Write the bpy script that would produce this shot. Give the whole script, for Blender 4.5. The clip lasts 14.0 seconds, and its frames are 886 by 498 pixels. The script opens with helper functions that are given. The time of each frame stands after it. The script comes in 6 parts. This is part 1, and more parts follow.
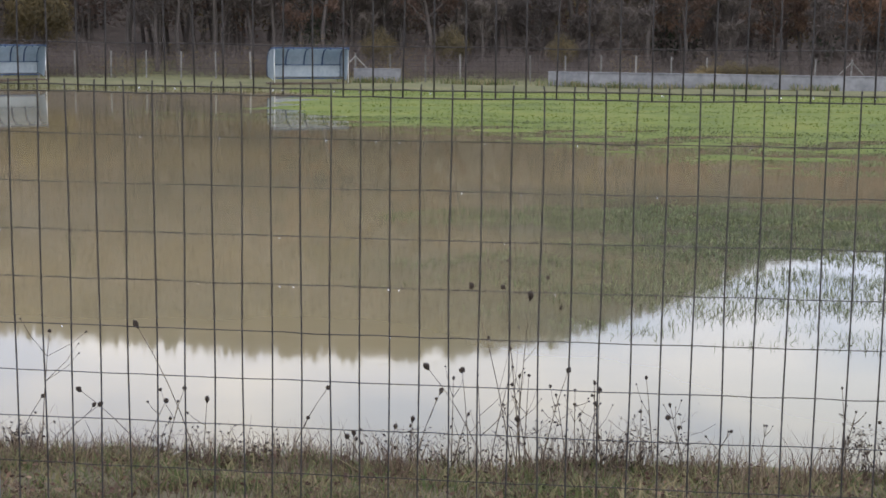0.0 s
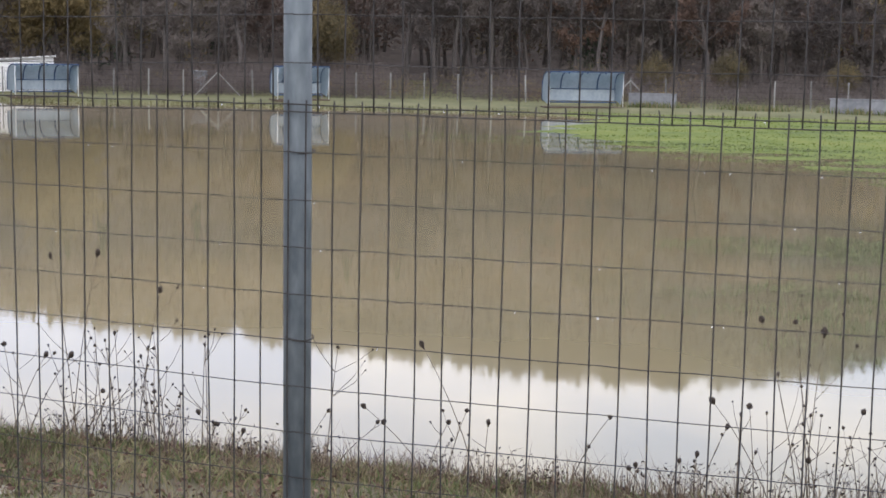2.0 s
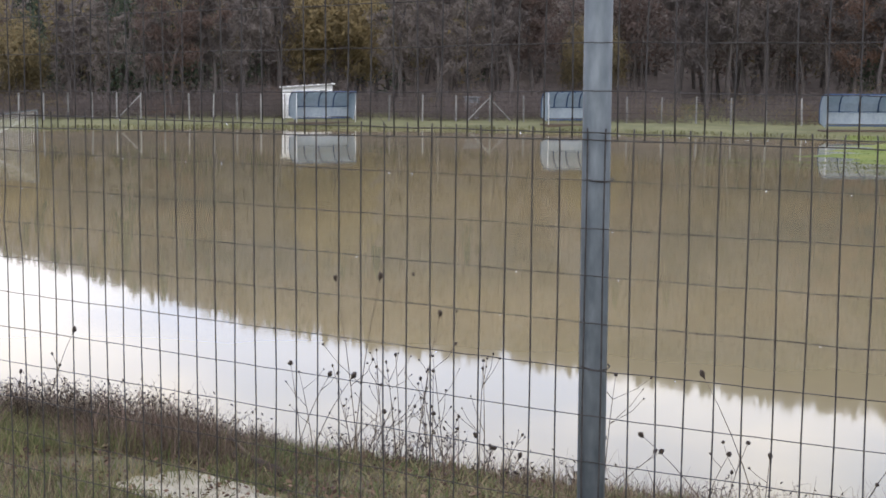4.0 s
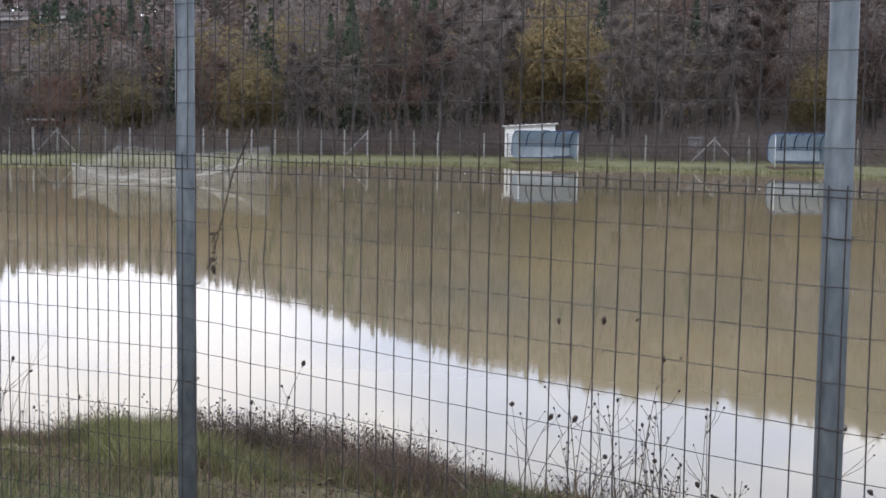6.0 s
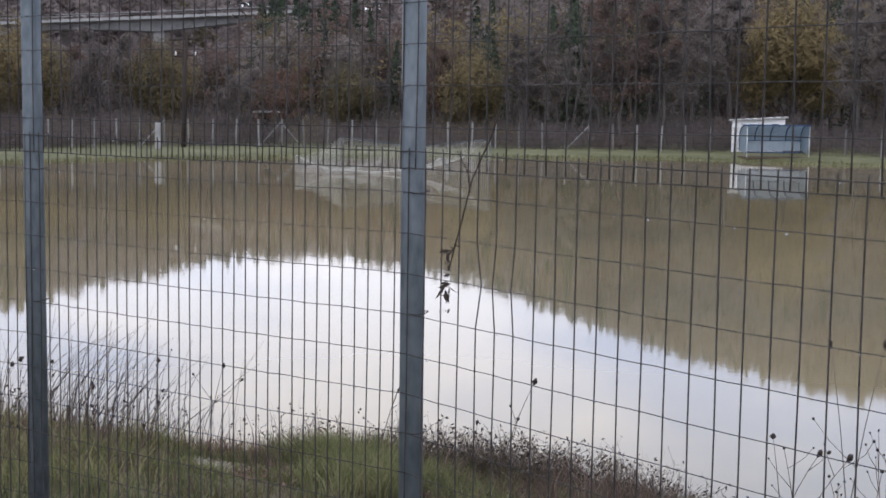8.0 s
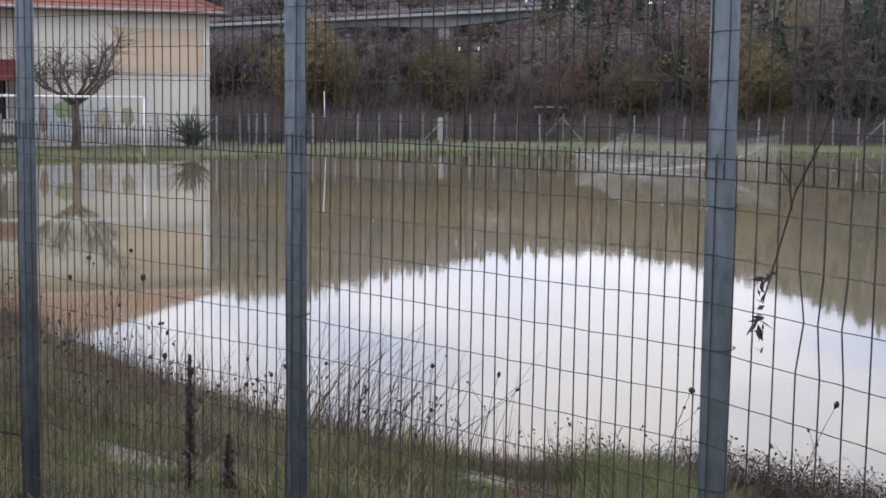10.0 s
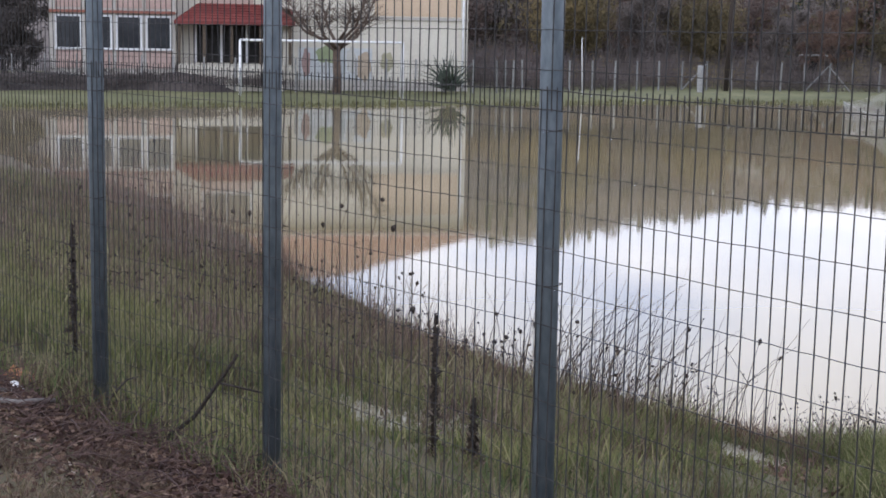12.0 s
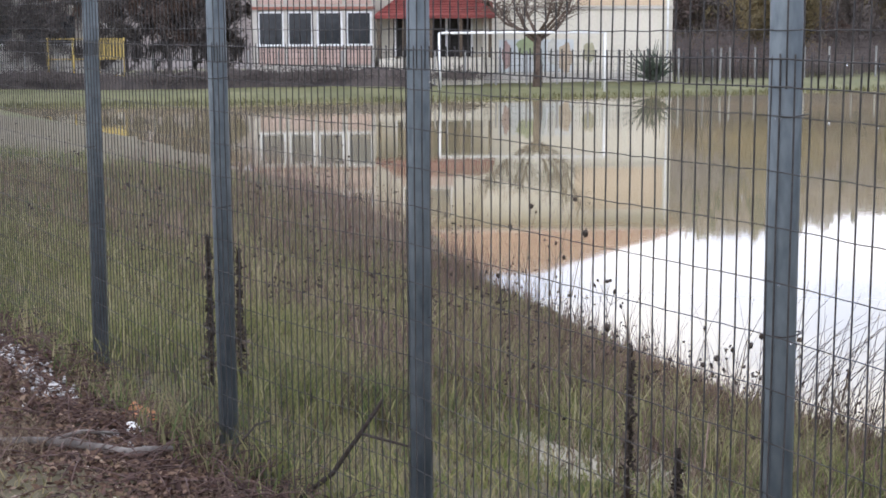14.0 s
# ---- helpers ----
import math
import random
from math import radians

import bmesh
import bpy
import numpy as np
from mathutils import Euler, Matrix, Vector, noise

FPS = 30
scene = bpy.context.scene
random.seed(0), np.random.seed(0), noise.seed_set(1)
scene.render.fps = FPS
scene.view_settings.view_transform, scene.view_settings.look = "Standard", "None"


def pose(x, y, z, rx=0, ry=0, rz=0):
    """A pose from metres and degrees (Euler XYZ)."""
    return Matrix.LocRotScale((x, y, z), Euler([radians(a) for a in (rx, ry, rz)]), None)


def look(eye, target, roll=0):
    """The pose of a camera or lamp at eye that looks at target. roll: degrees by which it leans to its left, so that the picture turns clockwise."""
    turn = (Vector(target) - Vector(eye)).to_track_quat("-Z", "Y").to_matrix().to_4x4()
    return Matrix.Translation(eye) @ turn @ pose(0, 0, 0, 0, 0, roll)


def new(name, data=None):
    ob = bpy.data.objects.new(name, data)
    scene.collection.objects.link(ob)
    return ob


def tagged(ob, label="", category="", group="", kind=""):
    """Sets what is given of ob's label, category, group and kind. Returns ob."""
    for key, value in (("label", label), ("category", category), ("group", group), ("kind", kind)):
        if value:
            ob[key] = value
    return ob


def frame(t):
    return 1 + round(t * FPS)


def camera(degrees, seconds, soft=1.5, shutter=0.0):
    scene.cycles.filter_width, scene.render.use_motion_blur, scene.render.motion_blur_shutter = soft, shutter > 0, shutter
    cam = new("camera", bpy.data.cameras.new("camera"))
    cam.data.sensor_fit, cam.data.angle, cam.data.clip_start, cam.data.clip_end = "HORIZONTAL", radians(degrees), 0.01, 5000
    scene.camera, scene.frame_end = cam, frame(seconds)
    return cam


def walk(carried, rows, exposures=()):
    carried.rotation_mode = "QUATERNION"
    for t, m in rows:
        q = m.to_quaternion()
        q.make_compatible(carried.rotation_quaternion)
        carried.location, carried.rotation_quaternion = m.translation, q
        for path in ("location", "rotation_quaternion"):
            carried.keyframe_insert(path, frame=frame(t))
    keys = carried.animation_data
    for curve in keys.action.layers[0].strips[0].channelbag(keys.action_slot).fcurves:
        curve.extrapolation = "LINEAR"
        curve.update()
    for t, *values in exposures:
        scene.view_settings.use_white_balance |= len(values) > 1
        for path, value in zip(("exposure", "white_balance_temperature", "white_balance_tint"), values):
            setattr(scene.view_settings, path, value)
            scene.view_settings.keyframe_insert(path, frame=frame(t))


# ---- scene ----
cam = camera(33.56, 14.0, 1.7)

PATH = [
    (0, (1.654, -3.691, 2.995), (0.543, 6.138, 1.528), 0.66),
    (0.5, (1.600, -3.686, 3.002), (0.068, 6.094, 1.587), 0.87),
    (1, (1.560, -3.664, 2.999), (-0.413, 6.039, 1.600), 0.98),
    (1.5, (1.524, -3.641, 2.995), (-0.921, 5.957, 1.618), 0.94),
    (2, (1.497, -3.611, 2.997), (-1.389, 5.870, 1.661), 1.08),
    (2.5, (1.466, -3.599, 3.000), (-1.821, 5.755, 1.697), 1.08),
    (3, (1.445, -3.590, 3.002), (-2.284, 5.599, 1.714), 0.89),
    (3.5, (1.424, -3.603, 3.004), (-2.728, 5.409, 1.757), 0.50),
    (4, (1.416, -3.623, 3.005), (-3.157, 5.189, 1.811), 0.43),
    (4.2, (1.421, -3.628, 3.005), (-3.294, 5.115, 1.850), 0.29),
    (6.3, (1.394, -3.695, 3.053), (-4.551, 4.289, 2.107), 0.99),
    (6.5, (1.328, -3.643, 3.056), (-4.670, 4.303, 2.107), 1.01),
    (7, (1.093, -3.363, 3.050), (-5.209, 4.339, 2.063), 1.31),
    (7.5, (0.775, -3.083, 3.038), (-5.835, 4.354, 2.037), 1.27),
    (8, (0.488, -2.840, 3.014), (-6.482, 4.258, 1.995), 0.98),
    (8.5, (0.256, -2.666, 3.003), (-6.998, 4.139, 1.966), 0.69),
    (9, (0.033, -2.510, 3.008), (-7.558, 3.912, 1.946), 0.50),
    (9.2, (-0.031, -2.472, 3.011), (-7.757, 3.789, 1.960), 0.38),
    (11.3, (0.003, -2.404, 3.033), (-8.734, 2.273, 1.699), 1.67),
    (11.5, (-0.066, -2.371, 3.035), (-8.880, 2.148, 1.661), 1.46),
    (12, (-0.394, -2.231, 3.032), (-9.377, 1.910, 1.562), 1.11),
    (12.5, (-0.707, -2.089, 3.019), (-9.827, 1.719, 1.493), 0.94),
    (13, (-1.005, -1.945, 2.994), (-10.288, 1.420, 1.409), 0.78),
    (13.5, (-1.291, -1.796, 2.963), (-10.684, 1.241, 1.366), 0.23),
    (14, (-1.577, -1.645, 2.936), (-11.043, 1.195, 1.410), -0.28),
]
walk(cam, [(t, look(eye, target, roll)) for t, eye, target, roll in PATH], [(0, 0.0, 6600, 10), (2, 0.24, 6600, 11), (4, 0.18, 6550, 11), (6.5, -0.03, 6300, 11), (9, -0.27, 6150, 13), (11.5, -0.14, 6020, 12), (12.5, 0.03, 6110, 12), (14, 0.45, 6250, 11)])

# ---- world, sun ----
world = bpy.data.worlds.new("world")
scene.world = world
world.use_nodes = True
wn, wl = world.node_tree.nodes, world.node_tree.links
wn.clear()
w_out = wn.new("ShaderNodeOutputWorld")
w_bg = wn.new("ShaderNodeBackground")
w_sky = wn.new("ShaderNodeTexSky")
w_sky.sky_type, w_sky.sun_disc = "NISHITA", False
w_sky.sun_elevation, w_sky.sun_rotation = radians(32), radians(215)
w_co = wn.new("ShaderNodeTexCoord")
w_map = wn.new("ShaderNodeMapping")
w_map.inputs["Scale"].default_value = (2.2, 2.2, 6.0)
w_noise = wn.new("ShaderNodeTexNoise")
w_noise.inputs["Scale"].default_value, w_noise.inputs["Detail"].default_value = 2.4, 6.0
w_ramp = wn.new("ShaderNodeValToRGB")
w_ramp.color_ramp.elements[0].position, w_ramp.color_ramp.elements[0].color = 0.4, (14.0, 15.7, 20.4, 1)
w_ramp.color_ramp.elements[1].position, w_ramp.color_ramp.elements[1].color = 0.6, (21.9, 21.8, 23.4, 1)
w_mix = wn.new("ShaderNodeMixRGB")
w_mix.inputs["Fac"].default_value = 0.88
w_bg.inputs["Strength"].default_value = 0.1
wl.new(w_co.outputs["Generated"], w_map.inputs["Vector"])
wl.new(w_map.outputs["Vector"], w_noise.inputs["Vector"])
wl.new(w_noise.outputs["Fac"], w_ramp.inputs["Fac"])
wl.new(w_sky.outputs["Color"], w_mix.inputs["Color1"])
wl.new(w_ramp.outputs["Color"], w_mix.inputs["Color2"])
wl.new(w_mix.outputs["Color"], w_bg.inputs["Color"])
wl.new(w_bg.outputs["Background"], w_out.inputs["Surface"])

sun = new("sun", bpy.data.lights.new("sun", "SUN"))
sun.data.energy, sun.data.angle, sun.data.color = 0.8, radians(25), (1.0, 0.95, 0.88)
sun.matrix_world = look((30, -60, 50), (0, 0, 0))


# ---- materials ----
def mat(name, stops, scale=8.0, rough=0.8, metal=0.0, bump=0.0, fine=6.0, islands=0.0, objects=0.0, stretch=(1, 1, 1), spec=0.3, space="Object", through_light=0.0):
    """A noise-driven material: colour stops over a two-scale noise, shifted per island or per object."""
    m = bpy.data.materials.new(name)
    m.use_nodes = True
    nt = m.node_tree
    nd, ln = nt.nodes, nt.links
    bsdf = nd["Principled BSDF"]
    co = nd.new("ShaderNodeTexCoord")
    mp = nd.new("ShaderNodeMapping")
    mp.inputs["Scale"].default_value = stretch
    n1, n2 = nd.new("ShaderNodeTexNoise"), nd.new("ShaderNodeTexNoise")
    n1.inputs["Scale"].default_value, n1.inputs["Detail"].default_value = scale, 6
    n2.inputs["Scale"].default_value, n2.inputs["Detail"].default_value = scale * fine, 4
    ln.new(co.outputs[space], mp.inputs["Vector"])
    for n in (n1, n2):
        ln.new(mp.outputs["Vector"], n.inputs["Vector"])
    add = nd.new("ShaderNodeMath")
    add.operation = "MULTIPLY_ADD"
    add.inputs[1].default_value = 0.45
    half = nd.new("ShaderNodeMath")
    half.operation = "MULTIPLY"
    half.inputs[1].default_value = 0.55
    ln.new(n1.outputs["Fac"], half.inputs[0])
    ln.new(n2.outputs["Fac"], add.inputs[0])
    ln.new(half.outputs[0], add.inputs[2])
    last = add.outputs[0]
    for amount, node, socket in ((islands, "ShaderNodeNewGeometry", "Random Per Island"), (objects, "ShaderNodeObjectInfo", "Random")):
        if amount:
            src = nd.new(node)
            sh = nd.new("ShaderNodeMath")
            sh.operation = "MULTIPLY_ADD"
            sh.inputs[1].default_value = amount
            off = nd.new("ShaderNodeMath")
            off.operation = "SUBTRACT"
            off.inputs[1].default_value = amount / 2
            ln.new(src.outputs[socket], sh.inputs[0])
            ln.new(last, sh.inputs[2])
            ln.new(sh.outputs[0], off.inputs[0])
            last = off.outputs[0]
    ramp = nd.new("ShaderNodeValToRGB")
    el = ramp.color_ramp.elements
    while len(el) < len(stops):
        el.new(0.5)
    for e, (p, c) in zip(el, stops):
        e.position, e.color = p, (*c, 1)
    ln.new(last, ramp.inputs["Fac"])
    ln.new(ramp.outputs["Color"], bsdf.inputs["Base Color"])
    bsdf.inputs["Roughness"].default_value, bsdf.inputs["Metallic"].default_value = rough, metal
    bsdf.inputs["Specular IOR Level"].default_value = spec
    if bump:
        b = nd.new("ShaderNodeBump")
        b.inputs["Strength"].default_value, b.inputs["Distance"].default_value = bump, 0.02
        ln.new(add.outputs[0], b.inputs["Height"])
        ln.new(b.outputs["Normal"], bsdf.inputs["Normal"])
    if through_light:
        tr_ = nd.new("ShaderNodeBsdfTranslucent")
        mx = nd.new("ShaderNodeMixShader")
        mx.inputs["Fac"].default_value = through_light
        ln.new(ramp.outputs["Color"], tr_.inputs["Color"])
        ln.new(bsdf.outputs["BSDF"], mx.inputs[1])
        ln.new(tr_.outputs["BSDF"], mx.inputs[2])
        ln.new(mx.outputs["Shader"], nd["Material Output"].inputs["Surface"])
    return m


def two(a, b, lo=0.38, hi=0.62):
    return [(lo, a), (hi, b)]


GALV = mat("galvanised", two((0.07, 0.086, 0.096), (0.138, 0.157, 0.168)), 7, 0.55, 0.25, 0.08, stretch=(1, 1, 0.35))
WIRE = mat("wire", two((0.02, 0.018, 0.018), (0.05, 0.045, 0.042)), 30, 0.75, 0.0)
BANK = mat("bank_soil", [(0.3, (0.05, 0.042, 0.028)), (0.45, (0.10, 0.085, 0.05)), (0.55, (0.075, 0.09, 0.03)), (0.7, (0.14, 0.12, 0.07))], 0.9, 0.95, 0, 0.6, 9, space="Generated")
GRASS_FAR = mat("turf", [(0.3, (0.042, 0.064, 0.012)), (0.47, (0.084, 0.114, 0.013)), (0.68, (0.138, 0.15, 0.027))], 0.32, 0.9, 0, 0.3, 9)
ROUGH = mat("rough_grass", [(0.3, (0.058, 0.06, 0.025)), (0.5, (0.098, 0.098, 0.04)), (0.68, (0.15, 0.14, 0.068))], 0.5, 0.9, 0, 0.3, 9)
BLADE = mat("grass_blade", [(0.2, (0.046, 0.066, 0.024)), (0.42, (0.108, 0.138, 0.052)), (0.58, (0.19, 0.173, 0.085)), (0.85, (0.3, 0.25, 0.145))], 0.5, 0.8, 0, 0, 4, islands=0.5, through_light=0.35)
MARSH = mat("drowned_grass", [(0.25, (0.05, 0.064, 0.03)), (0.5, (0.095, 0.115, 0.055)), (0.8, (0.155, 0.17, 0.09))], 0.4, 0.8, 0, 0, 4, islands=0.45)
DRYBLADE = mat("dry_blade", [(0.2, (0.052, 0.036, 0.028)), (0.5, (0.115, 0.08, 0.056)), (0.8, (0.23, 0.18, 0.12))], 0.6, 0.85, 0, 0, 4, islands=0.5, through_light=0.3)
WEED = mat("weed_stem", [(0.2, (0.06, 0.038, 0.033)), (0.5, (0.135, 0.088, 0.074)), (0.8, (0.24, 0.175, 0.14))], 0.6, 0.85, 0, 0, 4, islands=0.5)
STEM = mat("dead_stem", two((0.05, 0.036, 0.026), (0.13, 0.10, 0.07)), 12, 0.85)
HEAD = mat("seed_head", two((0.018, 0.014, 0.011), (0.06, 0.045, 0.034)), 60, 0.95, 0, 0.5)
BARK = mat("bark", two((0.05, 0.044, 0.041), (0.115, 0.1, 0.09)), 3, 0.95, 0, 0.4, stretch=(1, 1, 0.25))
RUST = mat("rust_leaf", [(0.36, (0.1, 0.074, 0.063)), (0.5, (0.15, 0.1, 0.078)), (0.64, (0.21, 0.132, 0.09))], 0.12, 0.9, 0, 0, 7, islands=0.04, objects=0.34, through_light=0.45)
BROWN = mat("brown_leaf", [(0.36, (0.102, 0.087, 0.08)), (0.5, (0.145, 0.123, 0.11)), (0.63, (0.195, 0.167, 0.146))], 0.12, 0.9, 0, 0, 7, islands=0.04, objects=0.34, through_light=0.45)
SCRUB = mat("scrub_twig", [(0.2, (0.0844, 0.072, 0.0675)), (0.5, (0.13, 0.108, 0.099)), (0.8, (0.191, 0.158, 0.141))], 0.3, 0.9, 0, 0, 12, islands=0.15, through_light=0.4)
OLIVE = mat("olive_leaf", [(0.36, (0.095, 0.082, 0.05)), (0.5, (0.165, 0.132, 0.07)), (0.64, (0.255, 0.195, 0.095))], 0.15, 0.9, 0, 0, 12, islands=0.15, objects=0.2, through_light=0.45)
PINE = mat("pine_needle", two((0.026, 0.037, 0.024), (0.062, 0.08, 0.05)), 0.2, 0.9, 0, 0, 12, islands=0.35, through_light=0.3)
HILL = mat("hill_floor", two((0.075, 0.062, 0.054), (0.13, 0.106, 0.09)), 0.08, 0.95, 0, 0.3, 12)
CONC = mat("concrete", two((0.24, 0.24, 0.23), (0.38, 0.37, 0.35)), 1.5, 0.9, 0, 0.15)
CONCRETE_POST = mat("concrete_post", two((0.15, 0.148, 0.14), (0.28, 0.275, 0.26)), 4, 0.9, 0, 0.2, objects=0.3)
BLUEPANEL = mat("shelter_panel", two((0.37, 0.435, 0.475), (0.49, 0.55, 0.59)), 1.2, 0.4, 0, 0.03, through_light=0.6)
BLUEFRAME = mat("shelter_frame", two((0.02, 0.05, 0.12), (0.04, 0.09, 0.2)), 5, 0.5, 0.2)
WHITE = mat("white_paint", two((0.62, 0.62, 0.6), (0.78, 0.78, 0.76)), 4, 0.6)
PLASTER = mat("cream_plaster", two((0.54, 0.50, 0.41), (0.64, 0.60, 0.50)), 0.5, 0.9, 0, 0.06, 20)
PEACH = mat("peach_plaster", two((0.50, 0.38, 0.26), (0.58, 0.45, 0.32)), 0.6, 0.9, 0, 0.06, 20)
PINK = mat("pink_panel", two((0.4, 0.29, 0.245), (0.5, 0.37, 0.315)), 0.8, 0.85)
PALEWALL = mat("pale_plaster", two((0.38, 0.355, 0.31), (0.47, 0.44, 0.39)), 0.6, 0.9)
TILE = mat("roof_tile", two((0.19, 0.078, 0.056), (0.29, 0.125, 0.09)), 2.5, 0.85, 0, 0.3, objects=0.3)
AWNING = mat("awning_red", two((0.13, 0.032, 0.028), (0.2, 0.05, 0.042)), 2, 0.8)
DARKGLASS = mat("window_glass", two((0.012, 0.014, 0.016), (0.03, 0.033, 0.036)), 1, 0.12, spec=0.5)
DARK = mat("dark_void", two((0.012, 0.011, 0.01), (0.03, 0.028, 0.025)), 2, 0.8)
YELLOW = mat("yellow_paint", two((0.30, 0.22, 0.06), (0.42, 0.31, 0.09)), 3, 0.6)
NET = mat("net_cord", two((0.36, 0.36, 0.33), (0.55, 0.54, 0.5)), 3, 0.9)
LEAFBROWN = mat("dead_leaf", [(0.2, (0.04, 0.022, 0.018)), (0.5, (0.085, 0.046, 0.034)), (0.8, (0.2, 0.135, 0.09))], 3, 0.85, 0, 0, 5, islands=0.6)
STONE = mat("pale_stone", two((0.3, 0.29, 0.28), (0.55, 0.53, 0.51)), 6, 0.9, 0, 0.4, objects=0.3)
GREYWALL = mat("grey_wall", two((0.15, 0.155, 0.165), (0.24, 0.245, 0.255)), 0.7, 0.9, 0, 0.1)


def water_material():
    m = bpy.data.materials.new("flood_water")
    m.use_nodes = True
    nd, ln = m.node_tree.nodes, m.node_tree.links
    b = nd["Principled BSDF"]
    co = nd.new("ShaderNodeTexCoord")
    n1 = nd.new("ShaderNodeTexNoise")
    n1.inputs["Scale"].default_value, n1.inputs["Detail"].default_value = 0.09, 4
    r = nd.new("ShaderNodeValToRGB")
    r.color_ramp.elements[0].position, r.color_ramp.elements[0].color = 0.35, (0.172, 0.15, 0.093, 1)
    r.color_ramp.elements[1].position, r.color_ramp.elements[1].color = 0.65, (0.25, 0.2, 0.11, 1)
    ln.new(co.outputs["Object"], n1.inputs["Vector"])
    ln.new(n1.outputs["Fac"], r.inputs["Fac"])
    # clearer, darker water over the drowned grass of the shallow corner, silt-brown elsewhere
    sep = nd.new("ShaderNodeSeparateXYZ")
    far_ = nd.new("ShaderNodeMath")
    far_.operation = "MULTIPLY_ADD"
    far_.inputs[1].default_value, far_.inputs[2].default_value = 0.12, -2.0
    reach = nd.new("ShaderNodeMath")
    n3 = nd.new("ShaderNodeTexNoise")
    n3.inputs["Scale"].default_value, n3.inputs["Detail"].default_value = 0.25, 5
    wob = nd.new("ShaderNodeMath")
    wob.operation = "MULTIPLY_ADD"
    wob.inputs[1].default_value = 9.0
    span = nd.new("ShaderNodeMapRange")
    span.inputs["From Min"].default_value, span.inputs["From Max"].default_value = 1.5, 7.5
    mix = nd.new("ShaderNodeMixRGB")
    mix.inputs["Color2"].default_value = (0.098, 0.1, 0.062, 1)
    ln.new(co.outputs["Object"], sep.inputs[0])
    ln.new(co.outputs["Object"], n3.inputs["Vector"])
    ln.new(sep.outputs["Y"], far_.inputs[0])
    ln.new(far_.outputs[0], reach.inputs[0])
    ln.new(sep.outputs["X"], reach.inputs[1])
    ln.new(n3.outputs["Fac"], wob.inputs[0])
    ln.new(reach.outputs[0], wob.inputs[2])
    ln.new(wob.outputs[0], span.inputs["Value"])
    deep = nd.new("ShaderNodeMapRange")
    deep.inputs["From Min"].default_value, deep.inputs["From Max"].default_value = 26.0, 21.5
    both = nd.new("ShaderNodeMath")
    both.operation = "MULTIPLY"
    ln.new(sep.outputs["Y"], deep.inputs["Value"])
    ln.new(span.outputs[0], both.inputs[0])
    ln.new(deep.outputs[0], both.inputs[1])
    ln.new(both.outputs[0], mix.inputs["Fac"])
    ln.new(r.outputs["Color"], mix.inputs["Color1"])
    ln.new(mix.outputs["Color"], b.inputs["Base Color"])
    b.inputs["Roughness"].default_value, b.inputs["IOR"].default_value = 0.035, 1.333
    mp = nd.new("ShaderNodeMapping")
    mp.inputs["Scale"].default_value = (0.5, 1.0, 1)
    n2 = nd.new("ShaderNodeTexNoise")
    n2.inputs["Scale"].default_value, n2.inputs["Detail"].default_value = 0.5, 3
    bp = nd.new("ShaderNodeBump")
    bp.inputs["Strength"].default_value, bp.inputs["Distance"].default_value = 0.03, 0.05
    ln.new(co.outputs["Object"], mp.inputs["Vector"])
    ln.new(mp.outputs["Vector"], n2.inputs["Vector"])
    ln.new(n2.outputs["Fac"], bp.inputs["Height"])
    ln.new(bp.outputs["Normal"], b.inputs["Normal"])
    return m


WATER = water_material()


# ---- mesh helpers ----
def mesh_of(name, verts, faces, material, smooth=False):
    me = bpy.data.meshes.new(name)
    me.from_pydata([tuple(v) for v in verts], [], [tuple(f) for f in faces])
    me.materials.append(material)
    if smooth:
        me.polygons.foreach_set("use_smooth", [True] * len(me.polygons))
    me.update()
    return me


def mesh_np(name, verts, faces, material, sides):
    """A mesh from arrays; all faces have the same number of sides."""
    verts, faces = np.asarray(verts, np.float32), np.asarray(faces, np.int32)
    me = bpy.data.meshes.new(name)
    me.vertices.add(len(verts))
    me.vertices.foreach_set("co", verts.ravel())
    me.loops.add(faces.size)
    me.loops.foreach_set("vertex_index", faces.ravel())
    me.polygons.add(len(faces))
    me.polygons.foreach_set("loop_start", np.arange(len(faces), dtype=np.int32) * sides)
    me.materials.append(material)
    me.update(calc_edges=True)
    return me


def part(name, bm, material, parent=None, label=""):
    me = bpy.data.meshes.new(name)
    bm.to_mesh(me)
    bm.free()
    me.materials.append(material)
    ob = new(name, me)
    ob.parent = parent
    return tagged(ob, label)


def shared(name, me, parent, m=None):
    ob = new(name, me)
    ob.parent = parent
    if m is not None:
        ob.matrix_basis = m
    return ob


def thing(name, place=(0, 0, 0), turn=0.0, label="", category="", group="", kind=""):
    ob = new(name)
    ob.matrix_basis = pose(*place, 0, 0, turn)
    return tagged(ob, label, category, group, kind)


def add_box(bm, x0, x1, y0, y1, z0, z1, bevel=0.0):
    r = bmesh.ops.create_cube(bm, size=1.0, matrix=Matrix.LocRotScale(((x0 + x1) / 2, (y0 + y1) / 2, (z0 + z1) / 2), None, (x1 - x0, y1 - y0, z1 - z0)))
    if bevel:
        edges = list({e for v in r["verts"] for e in v.link_edges})
        bmesh.ops.bevel(bm, geom=edges, offset=bevel, segments=2, affect="EDGES", profile=0.5)
    return bm


def box(x0, x1, y0, y1, z0, z1, bevel=0.0):
    return add_box(bmesh.new(), x0, x1, y0, y1, z0, z1, bevel)


